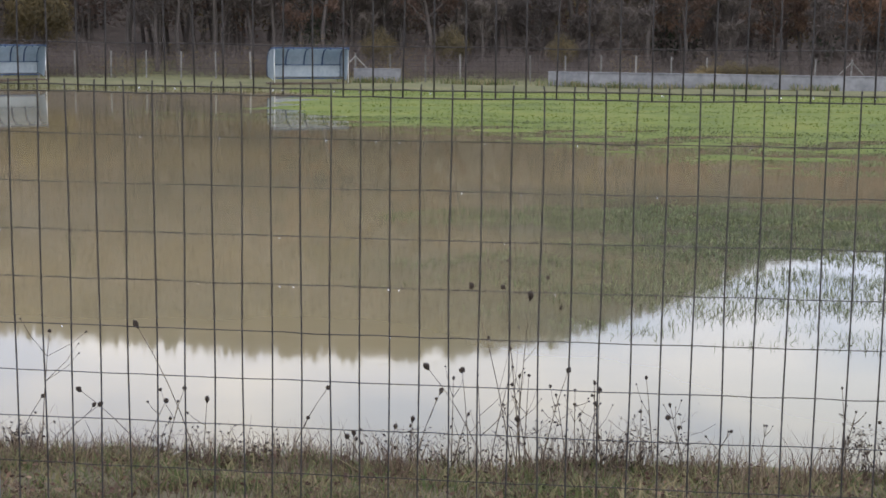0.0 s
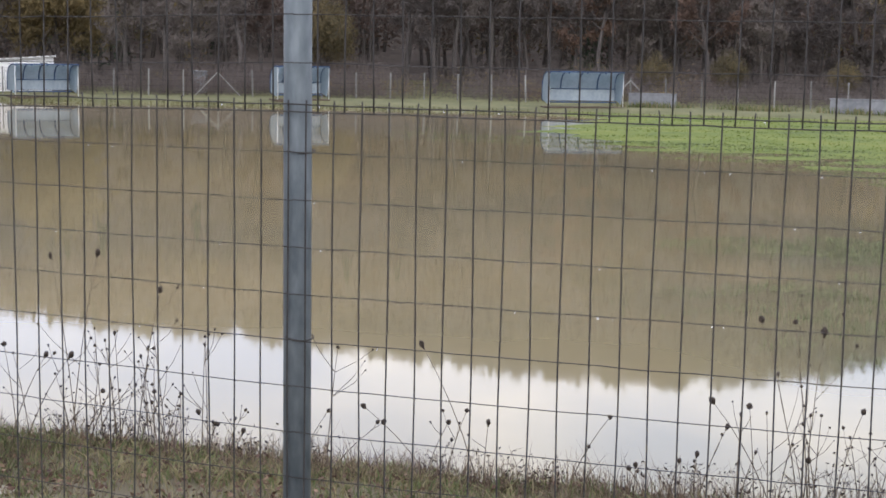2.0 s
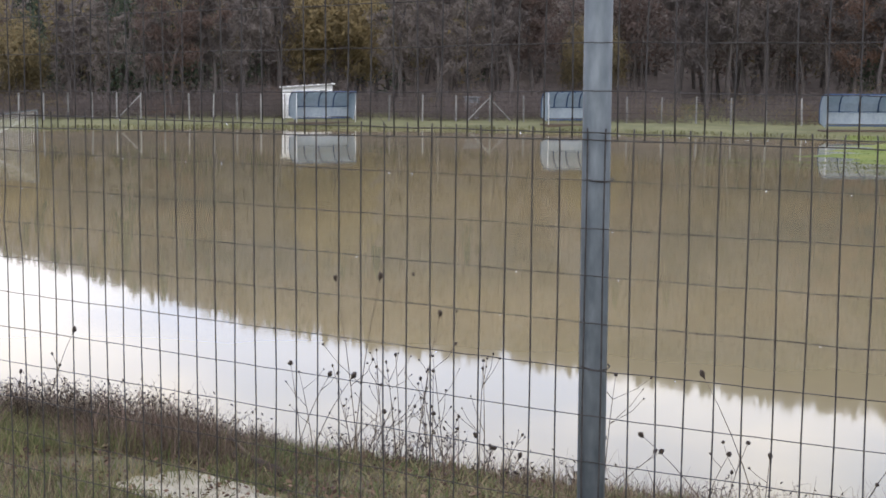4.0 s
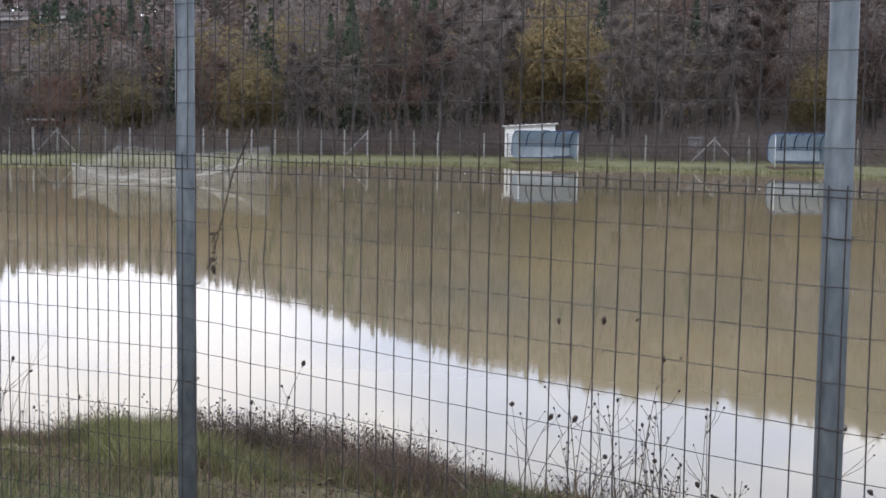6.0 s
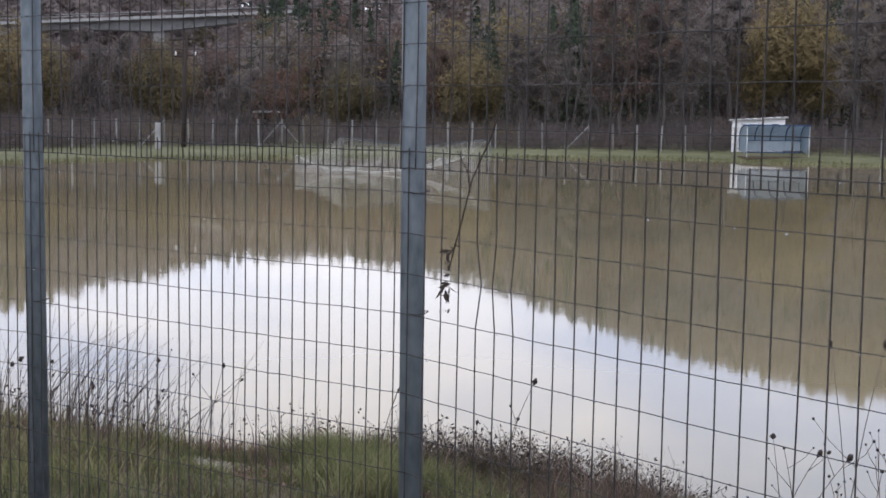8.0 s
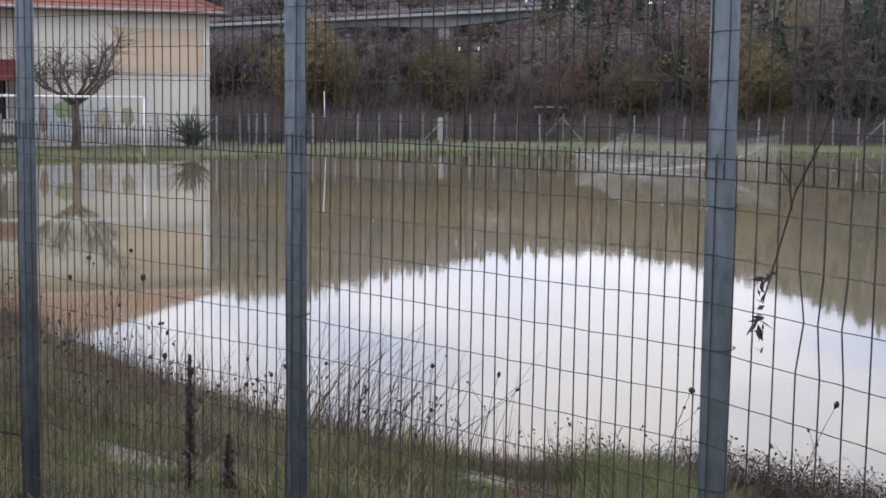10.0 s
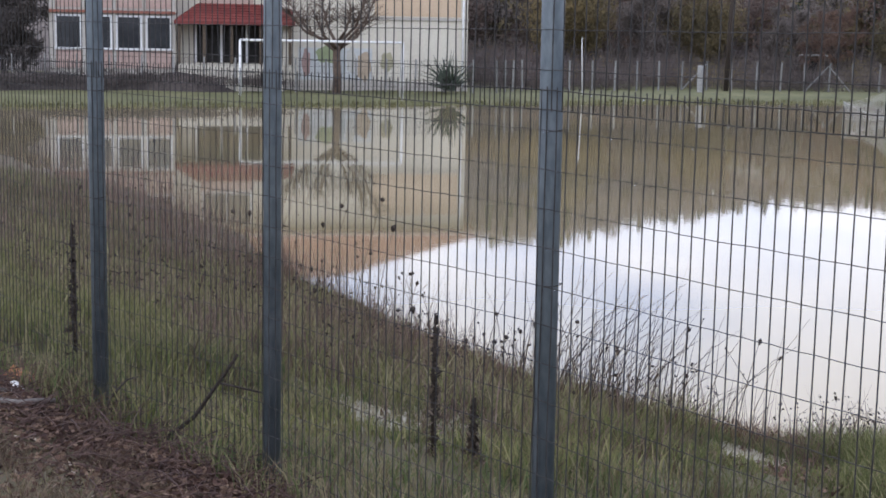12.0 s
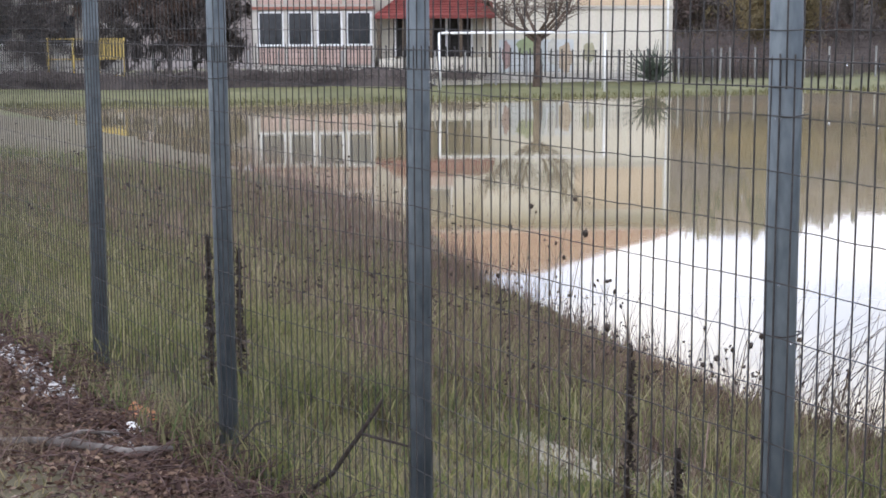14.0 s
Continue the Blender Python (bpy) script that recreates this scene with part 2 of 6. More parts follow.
def tube_arrays(points, radii, sides=6, cap=True):
    pts = [Vector(p) for p in points]
    verts, faces = [], []
    for i, p in enumerate(pts):
        d = (pts[min(i + 1, len(pts) - 1)] - pts[max(i - 1, 0)]).normalized()
        a = d.orthogonal().normalized() if i == 0 else (a - d * a.dot(d)).normalized()
        b = d.cross(a)
        r = radii[i] if isinstance(radii, (list, tuple)) else radii
        for k in range(sides):
            t = 2 * math.pi * k / sides
            verts.append(p + (a * math.cos(t) + b * math.sin(t)) * r)
    for i in range(len(pts) - 1):
        for k in range(sides):
            k2 = (k + 1) % sides
            faces.append((i * sides + k, i * sides + k2, (i + 1) * sides + k2, (i + 1) * sides + k))
    if cap:
        faces.append(tuple(range(sides))[::-1])
        faces.append(tuple((len(pts) - 1) * sides + k for k in range(sides)))
    return verts, faces


def tubes(name, runs, material, sides=6, smooth=True):
    """One mesh out of many tubes: runs of (points, radius or radii)."""
    verts, faces = [], []
    for pts, rad in runs:
        v, f = tube_arrays(pts, rad, sides)
        n = len(verts)
        verts += v
        faces += [tuple(i + n for i in q) for q in f]
    return mesh_of(name, verts, faces, material, smooth)


def tube(name, pts, rad, material, parent=None, label="", sides=8):
    ob = shared(name, tubes(name, [(pts, rad)], material, sides), parent)
    return tagged(ob, label)


# ---- plan: shore, ground ----
POOL = [(60, 66), (20, 66.5), (-15, 67), (-31.5, 66), (-45.5, 61), (-54.0, 49), (-56.8, 36), (-55.5, 22), (-55.5, 8), (-57, -2), (-40, 1.8), (-26, 4.0), (-20, 3.85), (-17, 3.55), (-14.5, 3.5), (-12, 3.62), (-10.4, 3.9), (-9.2, 4.3), (-8.2, 4.85), (-7.2, 5.5), (-6, 5.9), (0, 6.2), (8, 6.4), (30, 7.0), (60, 8.0)]
POOL_A = np.array(POOL, float)


def pool_side(x, y):
    """Metres inside (+) or outside (-) the flooded pitch."""
    x, y = np.asarray(x, float), np.asarray(y, float)
    best, inside = np.full(x.shape, 1e9), np.zeros(x.shape, bool)
    n = len(POOL_A)
    for i in range(n):
        (ax, ay), (bx, by) = POOL_A[i], POOL_A[(i + 1) % n]
        dx, dy = bx - ax, by - ay
        t = np.clip(((x - ax) * dx + (y - ay) * dy) / (dx * dx + dy * dy), 0, 1)
        best = np.minimum(best, np.hypot(x - ax - t * dx, y - ay - t * dy))
        cross = ((ay > y) != (by > y)) & (x < (bx - ax) * (y - ay) / (by - ay + 1e-12) + ax)
        inside ^= cross
    return np.where(inside, best, -best)


# posts of the near fence
POSTS = [(7.3, 0.05), (4.87, 0.0), (2.433, 0.0), (-0.02, -0.005), (-2.782, 0.324), (-4.56, 0.032), (-6.214, -0.38), (-7.4, -0.86), (-8.98, -1.265), (-11.3, -1.86), (-13.7, -2.47), (-16.3, -3.13)]
FENCE_X, FENCE_Y = [-30] + [q[0] for q in POSTS[::-1]], [-6.6] + [q[1] for q in POSTS[::-1]]


def fence_y(x):
    """The line of the near fence."""
    return np.interp(x, FENCE_X, FENCE_Y)


def smooth_noise(x, y, s, seed=0):
    return (np.sin(x * s * 1.3 + seed) * np.cos(y * s * 1.7 - seed * 2) + np.sin(x * s * 2.9 - y * s * 2.1 + seed * 3) * 0.5 + np.sin(x * s * 5.3 + y * s * 4.7 + seed) * 0.25) / 1.75


# how high the skyline of the wooded hill stands, in degrees: azimuth to the left of +y
SKY_AZ = [-40, -10, -7.5, -5, -2.5, 0, 2.5, 5, 8, 14, 17, 20, 23, 26, 29, 32, 35, 38, 41, 44, 47, 50, 53, 56, 59, 62, 65, 75]
SKY_EL = [7.5, 8.2, 8.6, 9.4, 10.6, 11.6, 12.2, 12.55, 12.8, 12.6, 12.25, 11.9, 11.6, 11.3, 11.0, 10.5, 10.0, 9.0, 8.0, 7.1, 6.6, 6.3, 6.3, 6.9, 7.5, 8.2, 8.0, 7]
FOOT_AZ = [-60, 0, 20, 35, 50, 60, 75, 100]
FOOT_R = [110, 100, 96, 98, 135, 145, 150, 200]


def crest_height(az):
    """The ground at the crest, some metres under the treetops of the skyline."""
    r = np.interp(az, FOOT_AZ, FOOT_R) + 113
    return np.tan(np.radians(np.interp(az, SKY_AZ, SKY_EL))) * r - 3.0 - 8.0


def sky_top(x, y, slack=0.0):
    """The height at which a treetop at that place just meets the skyline."""
    az = math.degrees(math.atan2(-x, max(y, 1e-3)))
    return math.tan(radians(float(np.interp(az, SKY_AZ, SKY_EL)) - slack)) * math.hypot(x, y + 3.5) - 3.0


def turf_edge(x):
    """How far off the drowned pitch rises out of the water."""
    return np.interp(x, [-20, -14, -11, -9, -6, -2, 1.4, 4.7, 8, 14], [49, 46.5, 45.8, 45, 44.4, 43.4, 42.1, 40.8, 40.4, 40])


# hollows in the bank that hold puddles: centre, half sizes, water level
DENTS = [(-4.15, 3.75, 0.7, 0.3, 0.36), (-7.85, 3.35, 0.36, 0.17, 0.4), (-8.15, 0.9, 0.5, 0.2, 0.8)]


def ground_z(x, y):
    x, y = np.asarray(x, float), np.asarray(y, float)
    s = pool_side(x, y)
    fy = fence_y(x)
    # near bank: road side, fence line, slope to the water
    shore = np.interp(x, POOL_A[9:, 0], POOL_A[9:, 1])
    top = np.interp(x, [-30, -9, -7, -4, 10], [1.2, 1.2, 1.14, 1.0, 1.0])
    u = np.clip((y - fy) / np.maximum(shore - fy, 0.5), 0, 3)
    bank = top * (1 - u)
    bank = np.where(y < fy, top + np.clip((fy - y) * 0.14, 0, 0.4), bank)
    bank = np.where(u > 1, -0.35 * np.clip((u - 1) * 2.5, 0, 1), bank)
    rough = 0.035 * smooth_noise(x, y, 2.1) + 0.06 * smooth_noise(x, y, 0.7, 2)
    rough = rough + 0.14 * np.exp(-((x + 7.2) ** 2 + (y - 4.6) ** 2) / 0.9)
    out = 0.22 + 0.06 * smooth_noise(x, y, 0.25, 1)
    far = np.where(s > 0, -0.35 * np.clip(s / 2, 0, 1), out * np.clip(-s / 2.5, 0, 1))
    near = np.clip((14 - (y - fy)) / 6, 0, 1) * np.clip((x + 52) / 8, 0, 1)
    z = np.where(near > 0, bank + rough * np.clip(1.6 - u, 0, 1), far) * near + far * (1 - near)
    for px, py, rx, ry, zp in DENTS:
        k = np.clip(1.7 - np.hypot((x - px) / rx, (y - py) / ry), 0, 1)
        z = z * (1 - k) + (zp - 0.04) * k
    # green end of the pitch, just above the water
    streak = smooth_noise(x * 0.3, y * 1.5, 0.55, 11)
    rise = y - turf_edge(x) + 1.6 * streak + 0.7 * smooth_noise(x, y, 1.3, 5)
    marsh = np.clip((x - 0.2 + 0.12 * (y - 14)) / 3, 0, 1) * np.clip((y - 11) / 5, 0, 1) * np.clip((26 - y) / 4, 0, 1)
    bed = -0.35 + 0.28 * marsh + 0.05 * smooth_noise(x * 0.4, y * 1.8, 0.6, 6) * marsh
    wide = np.interp(x, [-16, -9, -5.5, -1.8, 1.5, 4, 14], [2.0, 2.5, 3.0, 4.5, 9.5, 10.8, 11])
    lawn = np.where(rise > 0, np.minimum(0.014 * rise, 0.09), np.where(rise > -wide, 0.022 * rise / wide, np.maximum(-0.022 + 0.05 * (rise + wide), -0.35)))
    lawn = lawn + 0.026 * smooth_noise(x * 0.9 + y * 0.35, y * 1.25 - x * 0.2, 0.8, 7) + 0.022 * smooth_noise(x * 0.5 - y * 0.3, y * 2.0, 0.53, 3) + 0.006 - 0.019 * np.clip(-6.5 - x, 0, 25)
    bed = np.maximum(bed, lawn)
    z = np.where((s > 0) & (y > 10), np.maximum(z, bed), z)
    # hill
    r = np.hypot(x, y)
    az = np.degrees(np.arctan2(-x, np.maximum(y, 1e-3)))
    h = crest_height(az)
    foot = np.interp(az, FOOT_AZ, FOOT_R)
    k = np.clip((r - foot) / 110, 0, 1)
    z = z + h * (k * k * (3 - 2 * k)) * (y > -60) * np.clip((y + 60) / 60, 0, 1)
    return z


xs = np.unique(np.concatenate([np.linspace(-420, -90, 34), np.linspace(-90, -20, 85), np.linspace(-20, 8, 141), np.linspace(8, 45, 56), np.linspace(45, 420, 38)]))
ys = np.unique(np.concatenate([np.linspace(-160, -8, 20), np.linspace(-8, 9, 112), np.linspace(9, 90, 150), np.linspace(90, 480, 40)]))
GX, GY = np.meshgrid(xs, ys)
GZ = ground_z(GX, GY)
gi = np.arange(GX.size).reshape(GX.shape)
gf = np.stack([gi[:-1, :-1], gi[:-1, 1:], gi[1:, 1:], gi[1:, :-1]], -1).reshape(-1, 4)
gme = mesh_np("ground", np.stack([GX, GY, GZ], -1).reshape(-1, 3), gf, BANK, 4)
gme.materials.append(GRASS_FAR)
gme.materials.append(HILL)
gme.materials.append(ROUGH)
cx, cy = GX[:-1, :-1].ravel(), GY[:-1, :-1].ravel()
slot = np.where(np.hypot(cx, cy) > 98, 2, np.where((cy > fence_y(cx) + 10) | (cx < -48), np.where((cx < -14) | (cy > 68), 3, 1), 0))
gme.polygons.foreach_set("material_index", slot.astype(np.int32))
gme.polygons.foreach_set("use_smooth", [True] * len(gme.polygons))
ground = tagged(new("ground", gme), "grassy bank, flooded pitch bed and hillside soil", "ground", kind="structure")

water = new("water", mesh_of("water", [(-64, -9, 0), (62, -9, 0), (62, 72, 0), (-64, 72, 0)], [(0, 1, 2, 3)], WATER))
tagged(water, "still muddy brown flood water covering the pitch", "water", kind="structure")


# ---- near wire fence ----
COUNT = [31.64, 31.73, 31.68, 33.34, 34.23, 33.22, 31.52, 36.2, 52.0, 54.0, 60.0]
FIRST = [0.59, 0.95, 0.22, 0.19, 0.8, 0.11, 0.53, 0.51, 0.5, 0.5, 0.5]
ROW = 0.1266
TOP_LOW, TOP_HIGH = 2.85, 4.12
LAP = [0.018, 0.018, 0.018, 0.018, 0.052, 0.062, 0.062, 0.06, 0.06, 0.06, 0.06, 0.06, 0.06, 0.06]
rng = random.Random(4)


def post_mesh():
    bm = bmesh.new()
    bmesh.ops.create_cone(bm, cap_ends=True, segments=24, radius1=0.038, radius2=0.038, depth=3.6, matrix=Matrix.Translation((0, 0, 1.8)))
    bmesh.ops.bevel(bm, geom=[e for e in bm.edges if all(v.co.z > 3.5 for v in e.verts) and len(e.link_faces) == 2 and any(len(f.verts) > 4 for f in e.link_faces)], offset=0.008, segments=2, affect="EDGES")
    me = bpy.data.meshes.new("fence_post")
    bm.to_mesh(me)
    bm.free()
    me.materials.append(GALV)
    for p in me.polygons:
        p.use_smooth = len(p.vertices) == 4
    return me


POST_ME = post_mesh()
RING_ME = tubes("tie_wire", [([(0.0405 * math.cos(a), 0.0405 * math.sin(a), 0.003 * math.sin(2 * a)) for a in [2 * math.pi * k / 20 for k in range(21)]], 0.0018)], WIRE, 5)

near_fence = thing("wire_fence", label="welded wire mesh fence on galvanised steel posts", category="fence")
for i, (x, y) in enumerate(POSTS):
    z = float(ground_z(x, y)) - 0.25
    lean = pose(0, 0, 0, rng.uniform(-0.35, 0.35), rng.uniform(-0.35, 0.35), rng.uniform(0, 360))
    p = shared("post", POST_ME, near_fence, Matrix.Translation((x, y + 0.046, z)) @ lean)
    tagged(p, "galvanised steel tube post")
    for lvl in (1, 5) if i % 2 else (1, 4, 7):
        shared("tie_wire", RING_ME, p, lean.inverted() @ Matrix.Translation((0, 0, TOP_LOW - ROW * lvl - z)))


def wire_panel(i, low):
    """The wires between two posts: uprights that waver a little and thinner level wires."""
    (x0, y0), (x1, y1) = POSTS[i], POSTS[i + 1]
    n = COUNT[i]
    runs = []
    dx, dy = (x1 - x0) / n, (y1 - y0) / n
    lap0, lap1 = LAP[i], LAP[i + 1]
    if low:
        levels = [TOP_LOW - ROW * j for j in range(16)]
    else:
        levels = [TOP_LOW + ROW * j for j in range(11)]
    first = FIRST[i] if low else (FIRST[i] - 0.42) % 1.0
    for k in range(int(n - first) + 1):
        kk = k + first
        px, py = x0 + dx * kk, y0 + dy * kk
        gz = float(ground_z(px, py)) - 0.03
        lap = lap0 + (lap1 - lap0) * kk / n
        z_hi = TOP_LOW + 0.012 if low else TOP_HIGH
        z_lo = gz if low else TOP_LOW - lap - 0.004
        pts, z = [], z_hi
        phase, amp = rng.uniform(0, 6), rng.uniform(0.0008, 0.0028)
        zs = [z_hi] + [lv - (0 if low else lap) for lv in (levels if low else levels[::-1]) if z_lo + 0.02 < lv - (0 if low else lap) < z_hi - 0.01] + [z_lo]
        for m, zz in enumerate(zs):
            a = amp * math.sin(phase + m * 0.9)
            pts.append((px + a, py + amp * 0.6 * math.cos(phase + m * 1.3), zz))
        if low and i == 3 and k in (27, 28, 29) and len(pts) > 5:
            pts[4] = (pts[4][0] + (0.02 if k == 29 else -0.012), pts[4][1], pts[4][2])
        if low and i == 5 and k in (29, 30) and len(pts) > 4:
            pts[2] = (pts[2][0] + 0.02, pts[2][1], pts[2][2])
        runs.append((pts, 0.0023))
    for lv in levels:
        pts = []
        steps = int(n) + 1
        for s in range(steps + 1):
            k = n * s / steps
            px, py = x0 + dx * k, y0 + dy * k
            lap = 0 if low else lap0 + (lap1 - lap0) * k / n
            sag = -0.004 * math.sin(math.pi * k / n) + rng.uniform(-0.0016, 0.0016)
            zz = lv - lap + sag
            if low and zz < float(ground_z(px, py)) - 0.05:
                zz = float(ground_z(px, py)) - 0.05
            pts.append((px, py - 0.003, zz))
        edge = (low and lv == levels[0]) or (not low and lv == levels[0])
        runs.append((pts, 0.0019 if edge else 0.0014))
    if low and 2 <= i <= 7:
        for k, run in enumerate(runs):
            name = "upright_wire" if k < len(runs) - len(levels) else "level_wire"
            shared(name, tubes(name, [run], WIRE, 5), near_fence)
        return
    name = "lower_mesh" if low else "upper_mesh"
    me = tubes(name, runs, WIRE, 5)
    tagged(shared(name, me, near_fence), "thin dark welded wire mesh", kind="stuff")


for i in range(len(COUNT)):
    wire_panel(i, True)
    wire_panel(i, False)


# ---- team shelters on the far touchline ----
SEATPANEL = mat("seat_panel", two((0.25, 0.3, 0.325), (0.34, 0.385, 0.41)), 2, 0.5)


def shelter_parts(ob, w, h, d, bays):
    """Curved shelter: clear panels bent over arched ribs, open to the pitch side (-y)."""
    prof = [(d * 0.95, 0.22), (d * 0.98, h * 0.5), (d * 0.92, h * 0.72), (d * 0.74, h * 0.9), (d * 0.45, h * 0.99), (d * 0.1, h * 1.0), (-0.1, h * 0.97)]
    step = w / bays
    for b in range(bays):
        x0, x1 = -w / 2 + b * step + 0.03, -w / 2 + (b + 1) * step - 0.03
        v, f = [], []
        for yy, zz in prof:
            v += [(x0, yy, zz + 0.18), (x1, yy, zz + 0.18)]
        for yy, zz in prof:
            v += [(x0, yy - 0.012, zz + 0.168), (x1, yy - 0.012, zz + 0.168)]
        n = len(prof)
        for k in range(n - 1):
            f += [(2 * k, 2 * k + 1, 2 * k + 3, 2 * k + 2), (2 * n + 2 * k, 2 * n + 2 * k + 2, 2 * n + 2 * k + 3, 2 * n + 2 * k + 1)]
            f += [(2 * k, 2 * k + 2, 2 * n + 2 * k + 2, 2 * n + 2 * k), (2 * k + 1, 2 * n + 2 * k + 1, 2 * n + 2 * k + 3, 2 * k + 3)]
        f += [(0, 2 * n, 2 * n + 1, 1), (2 * n - 2, 2 * n - 1, 4 * n - 1, 4 * n - 2)]
        shared("roof_panel", mesh_of("roof_panel", v, f, BLUEPANEL, False), ob)
    for b in range(bays + 1):
        x = -w / 2 + b * step
        tube("rib", [(x, yy - 0.03, zz + 0.15) for yy, zz in prof], 0.035, BLUEFRAME, ob, "dark blue steel rib", 6)
    for sx in (-1, 1):
        x = sx * w / 2
        v = [(x, yy, zz + 0.18) for yy, zz in prof] + [(x, 0.0, h * 0.55), (x, d * 0.2, 0.18)]
        v2 = [(p[0] - sx * 0.012, p[1], p[2]) for p in v]
        n = len(v)
        f = [tuple(range(n)), tuple(range(2 * n - 1, n - 1, -1))] + [(k, (k + 1) % n, n + (k + 1) % n, n + k) for k in range(n)]
        shared("side_panel", mesh_of("side_panel", v + v2, f, BLUEPANEL), ob)
    for yy, zz in ((-0.1, h * 1.12), (d * 0.9, 0.36)):
        tube("rail", [(-w / 2, yy, min(zz, h + 0.16)), (w / 2, yy, min(zz, h + 0.16))], 0.03, BLUEFRAME, ob, "", 6)
    part("bench", box(-w / 2 + 0.1, w / 2 - 0.1, d * 0.5, d * 0.82, 0.24, 0.29, 0.01), BLUEFRAME, ob, "dark bench seat")
    part("seat_back", box(-w / 2 + 0.08, w / 2 - 0.08, d * 0.8, d * 0.84, 0.34, h * 0.55, 0.01), SEATPANEL, ob, "pale blue-grey seat back board")
    tube("rail", [(-w / 2, d * 0.78, h * 0.57), (w / 2, d * 0.78, h * 0.57)], 0.02, BLUEFRAME, ob, "", 6)
    # the plinth's dark colour stands in for the shadow along the shelter's foot
    part("plinth", box(-w / 2 - 0.05, w / 2 + 0.05, -0.1, d + 0.05, -0.1, 0.05, 0.02), STEM, ob, "low plinth, coloured dark for the shadow at its foot")
    for sx in (-1, 1):
        tube("front_post", [(sx * w / 2, 0.0, 0.0), (sx * w / 2, 0.0, h + 0.12)], 0.022, WHITE, ob, "pale front post", 6)


SHELTERS = [((-13.75, 71.35), 4.0, 1.68, -10.5), ((-28.45, 68.9), 2.85, 1.62, -22), ((-41.2, 64.6), 3.4, 1.55, -32)]
for (x, y), w, h, turn in SHELTERS:
    ob = thing("team_shelter", (x, y, float(ground_z(x, y)) + 0.02), 20 - turn, "curved pale blue team shelter with dark ribs on the grass", "shelter", "team shelters on the touchline")
    shelter_parts(ob, w, h, 1.3, 5 if w > 4 else 4)


# ---- white hut behind the shelter ----
hut = thing("hut", (-46.35, 70.67, float(ground_z(-46.35, 70.67))), 34, "small white plastered hut with a mono-pitch tiled roof", "hut")
hut.scale = (0.74, 0.76, 0.8)
v = [(-2.0, -1.5, 0), (2.0, -1.5, 0), (2.0, 1.5, 0), (-2.0, 1.5, 0), (-2.0, -1.5, 2.2), (2.0, -1.5, 2.42), (2.0, 1.5, 2.42), (-2.0, 1.5, 2.2)]
shared("wall", mesh_of("wall", v, [(3, 2, 1, 0), (0, 1, 5, 4), (1, 2, 6, 5), (2, 3, 7, 6), (3, 0, 4, 7), (4, 5, 6, 7)], WHITE), hut)
v = [(-2.2, -1.75, 2.17), (2.2, -1.75, 2.45), (2.2, 1.75, 2.45), (-2.2, 1.75, 2.17)]
roof = shared("roof", mesh_of("roof", v + [(a, b, c + 0.09) for a, b, c in v], [(3, 2, 1, 0), (4, 5, 6, 7), (0, 1, 5, 4), (1, 2, 6, 5), (2, 3, 7, 6), (3, 0, 4, 7)], CONC), hut)
for k in range(8):
    xx = -2.05 + 4.1 * k / 7
    part("ridge_cap", box(xx - 0.16, xx + 0.16, -1.8, -1.7, 2.25 + 0.063 * (xx + 2.05), 2.31 + 0.063 * (xx + 2.05), 0.02), WHITE, roof)
part("vent", box(0.2, 0.75, -1.53, -1.49, 1.75, 1.98), DARK, hut, "small dark window")
part("vent", box(1.0, 1.55, -1.53, -1.49, 1.8, 2.03), DARK, hut, "small dark window")

hut2 = thing("shed", (-69.44, 52.98, float(ground_z(-69.44, 52.98))), 50, "small dark board shed with a pale sheet roof among trees", "shed")
part("wall", box(-0.65, 0.65, -0.8, 0.8, 0, 1.75, 0.02), STEM, hut2, "weathered board wall")
part("roof", box(-0.8, 0.8, -1.0, 1.0, 1.75, 1.84, 0.02), CONC, hut2, "pale sheet roof")
part("doorway", box(-0.25, 0.25, -0.84, -0.79, 0.1, 1.6), DARK, hut2)

hut3 = thing("shed", (-38.5, 77.0, float(ground_z(-38.5, 77))), 20, "small pale grey shed half hidden behind trunks", "shed")
part("wall", box(-0.4, 0.4, -0.6, 0.6, 0, 1.25, 0.02), GREYWALL, hut3)
part("roof", box(-0.5, 0.5, -0.75, 0.75, 1.25, 1.32, 0.02), GREYWALL, hut3)


# ---- perimeter fence of concrete posts ----
LINE = [(40, 80), (0, 79), (-25, 76.5), (-41, 70.5), (-53, 62), (-62, 50), (-64.5, 40), (-64, 31), (-60.9, 28.1), (-62.6, 20.6), (-68.4, -5.0)]
far_fence = thing("perimeter_fence", label="perimeter fence of slim concrete posts with wire mesh", category="fence")
PPOST = bmesh.new()
add_box(PPOST, -0.038, 0.038, -0.04, 0.04, -0.2, 1.5, 0.008)
PP_ME = bpy.data.meshes.new("post")
PPOST.to_mesh(PP_ME)
PPOST.free()
PP_ME.materials.append(CONCRETE_POST)
BRACED = [(-11.9, 77.8), (13.7, 79.3), (-35.2, 72.7), (-52.8, 62.2), (-61.9, 48.4), (-64.3, 41.5), (-61.2, 26.8), (-66.4, 3.7)]
walkers, tops = [], []
acc = 0.0
for (ax, ay), (bx, by) in zip(LINE, LINE[1:]):
    L = math.hypot(bx - ax, by - ay)
    step = 1.95 if ax > -40 else 1.35
    while acc < L:
        t = acc / L
        walkers.append((ax + (bx - ax) * t, ay + (by - ay) * t, math.degrees(math.atan2(by - ay, bx - ax))))
        acc += step
    acc -= L
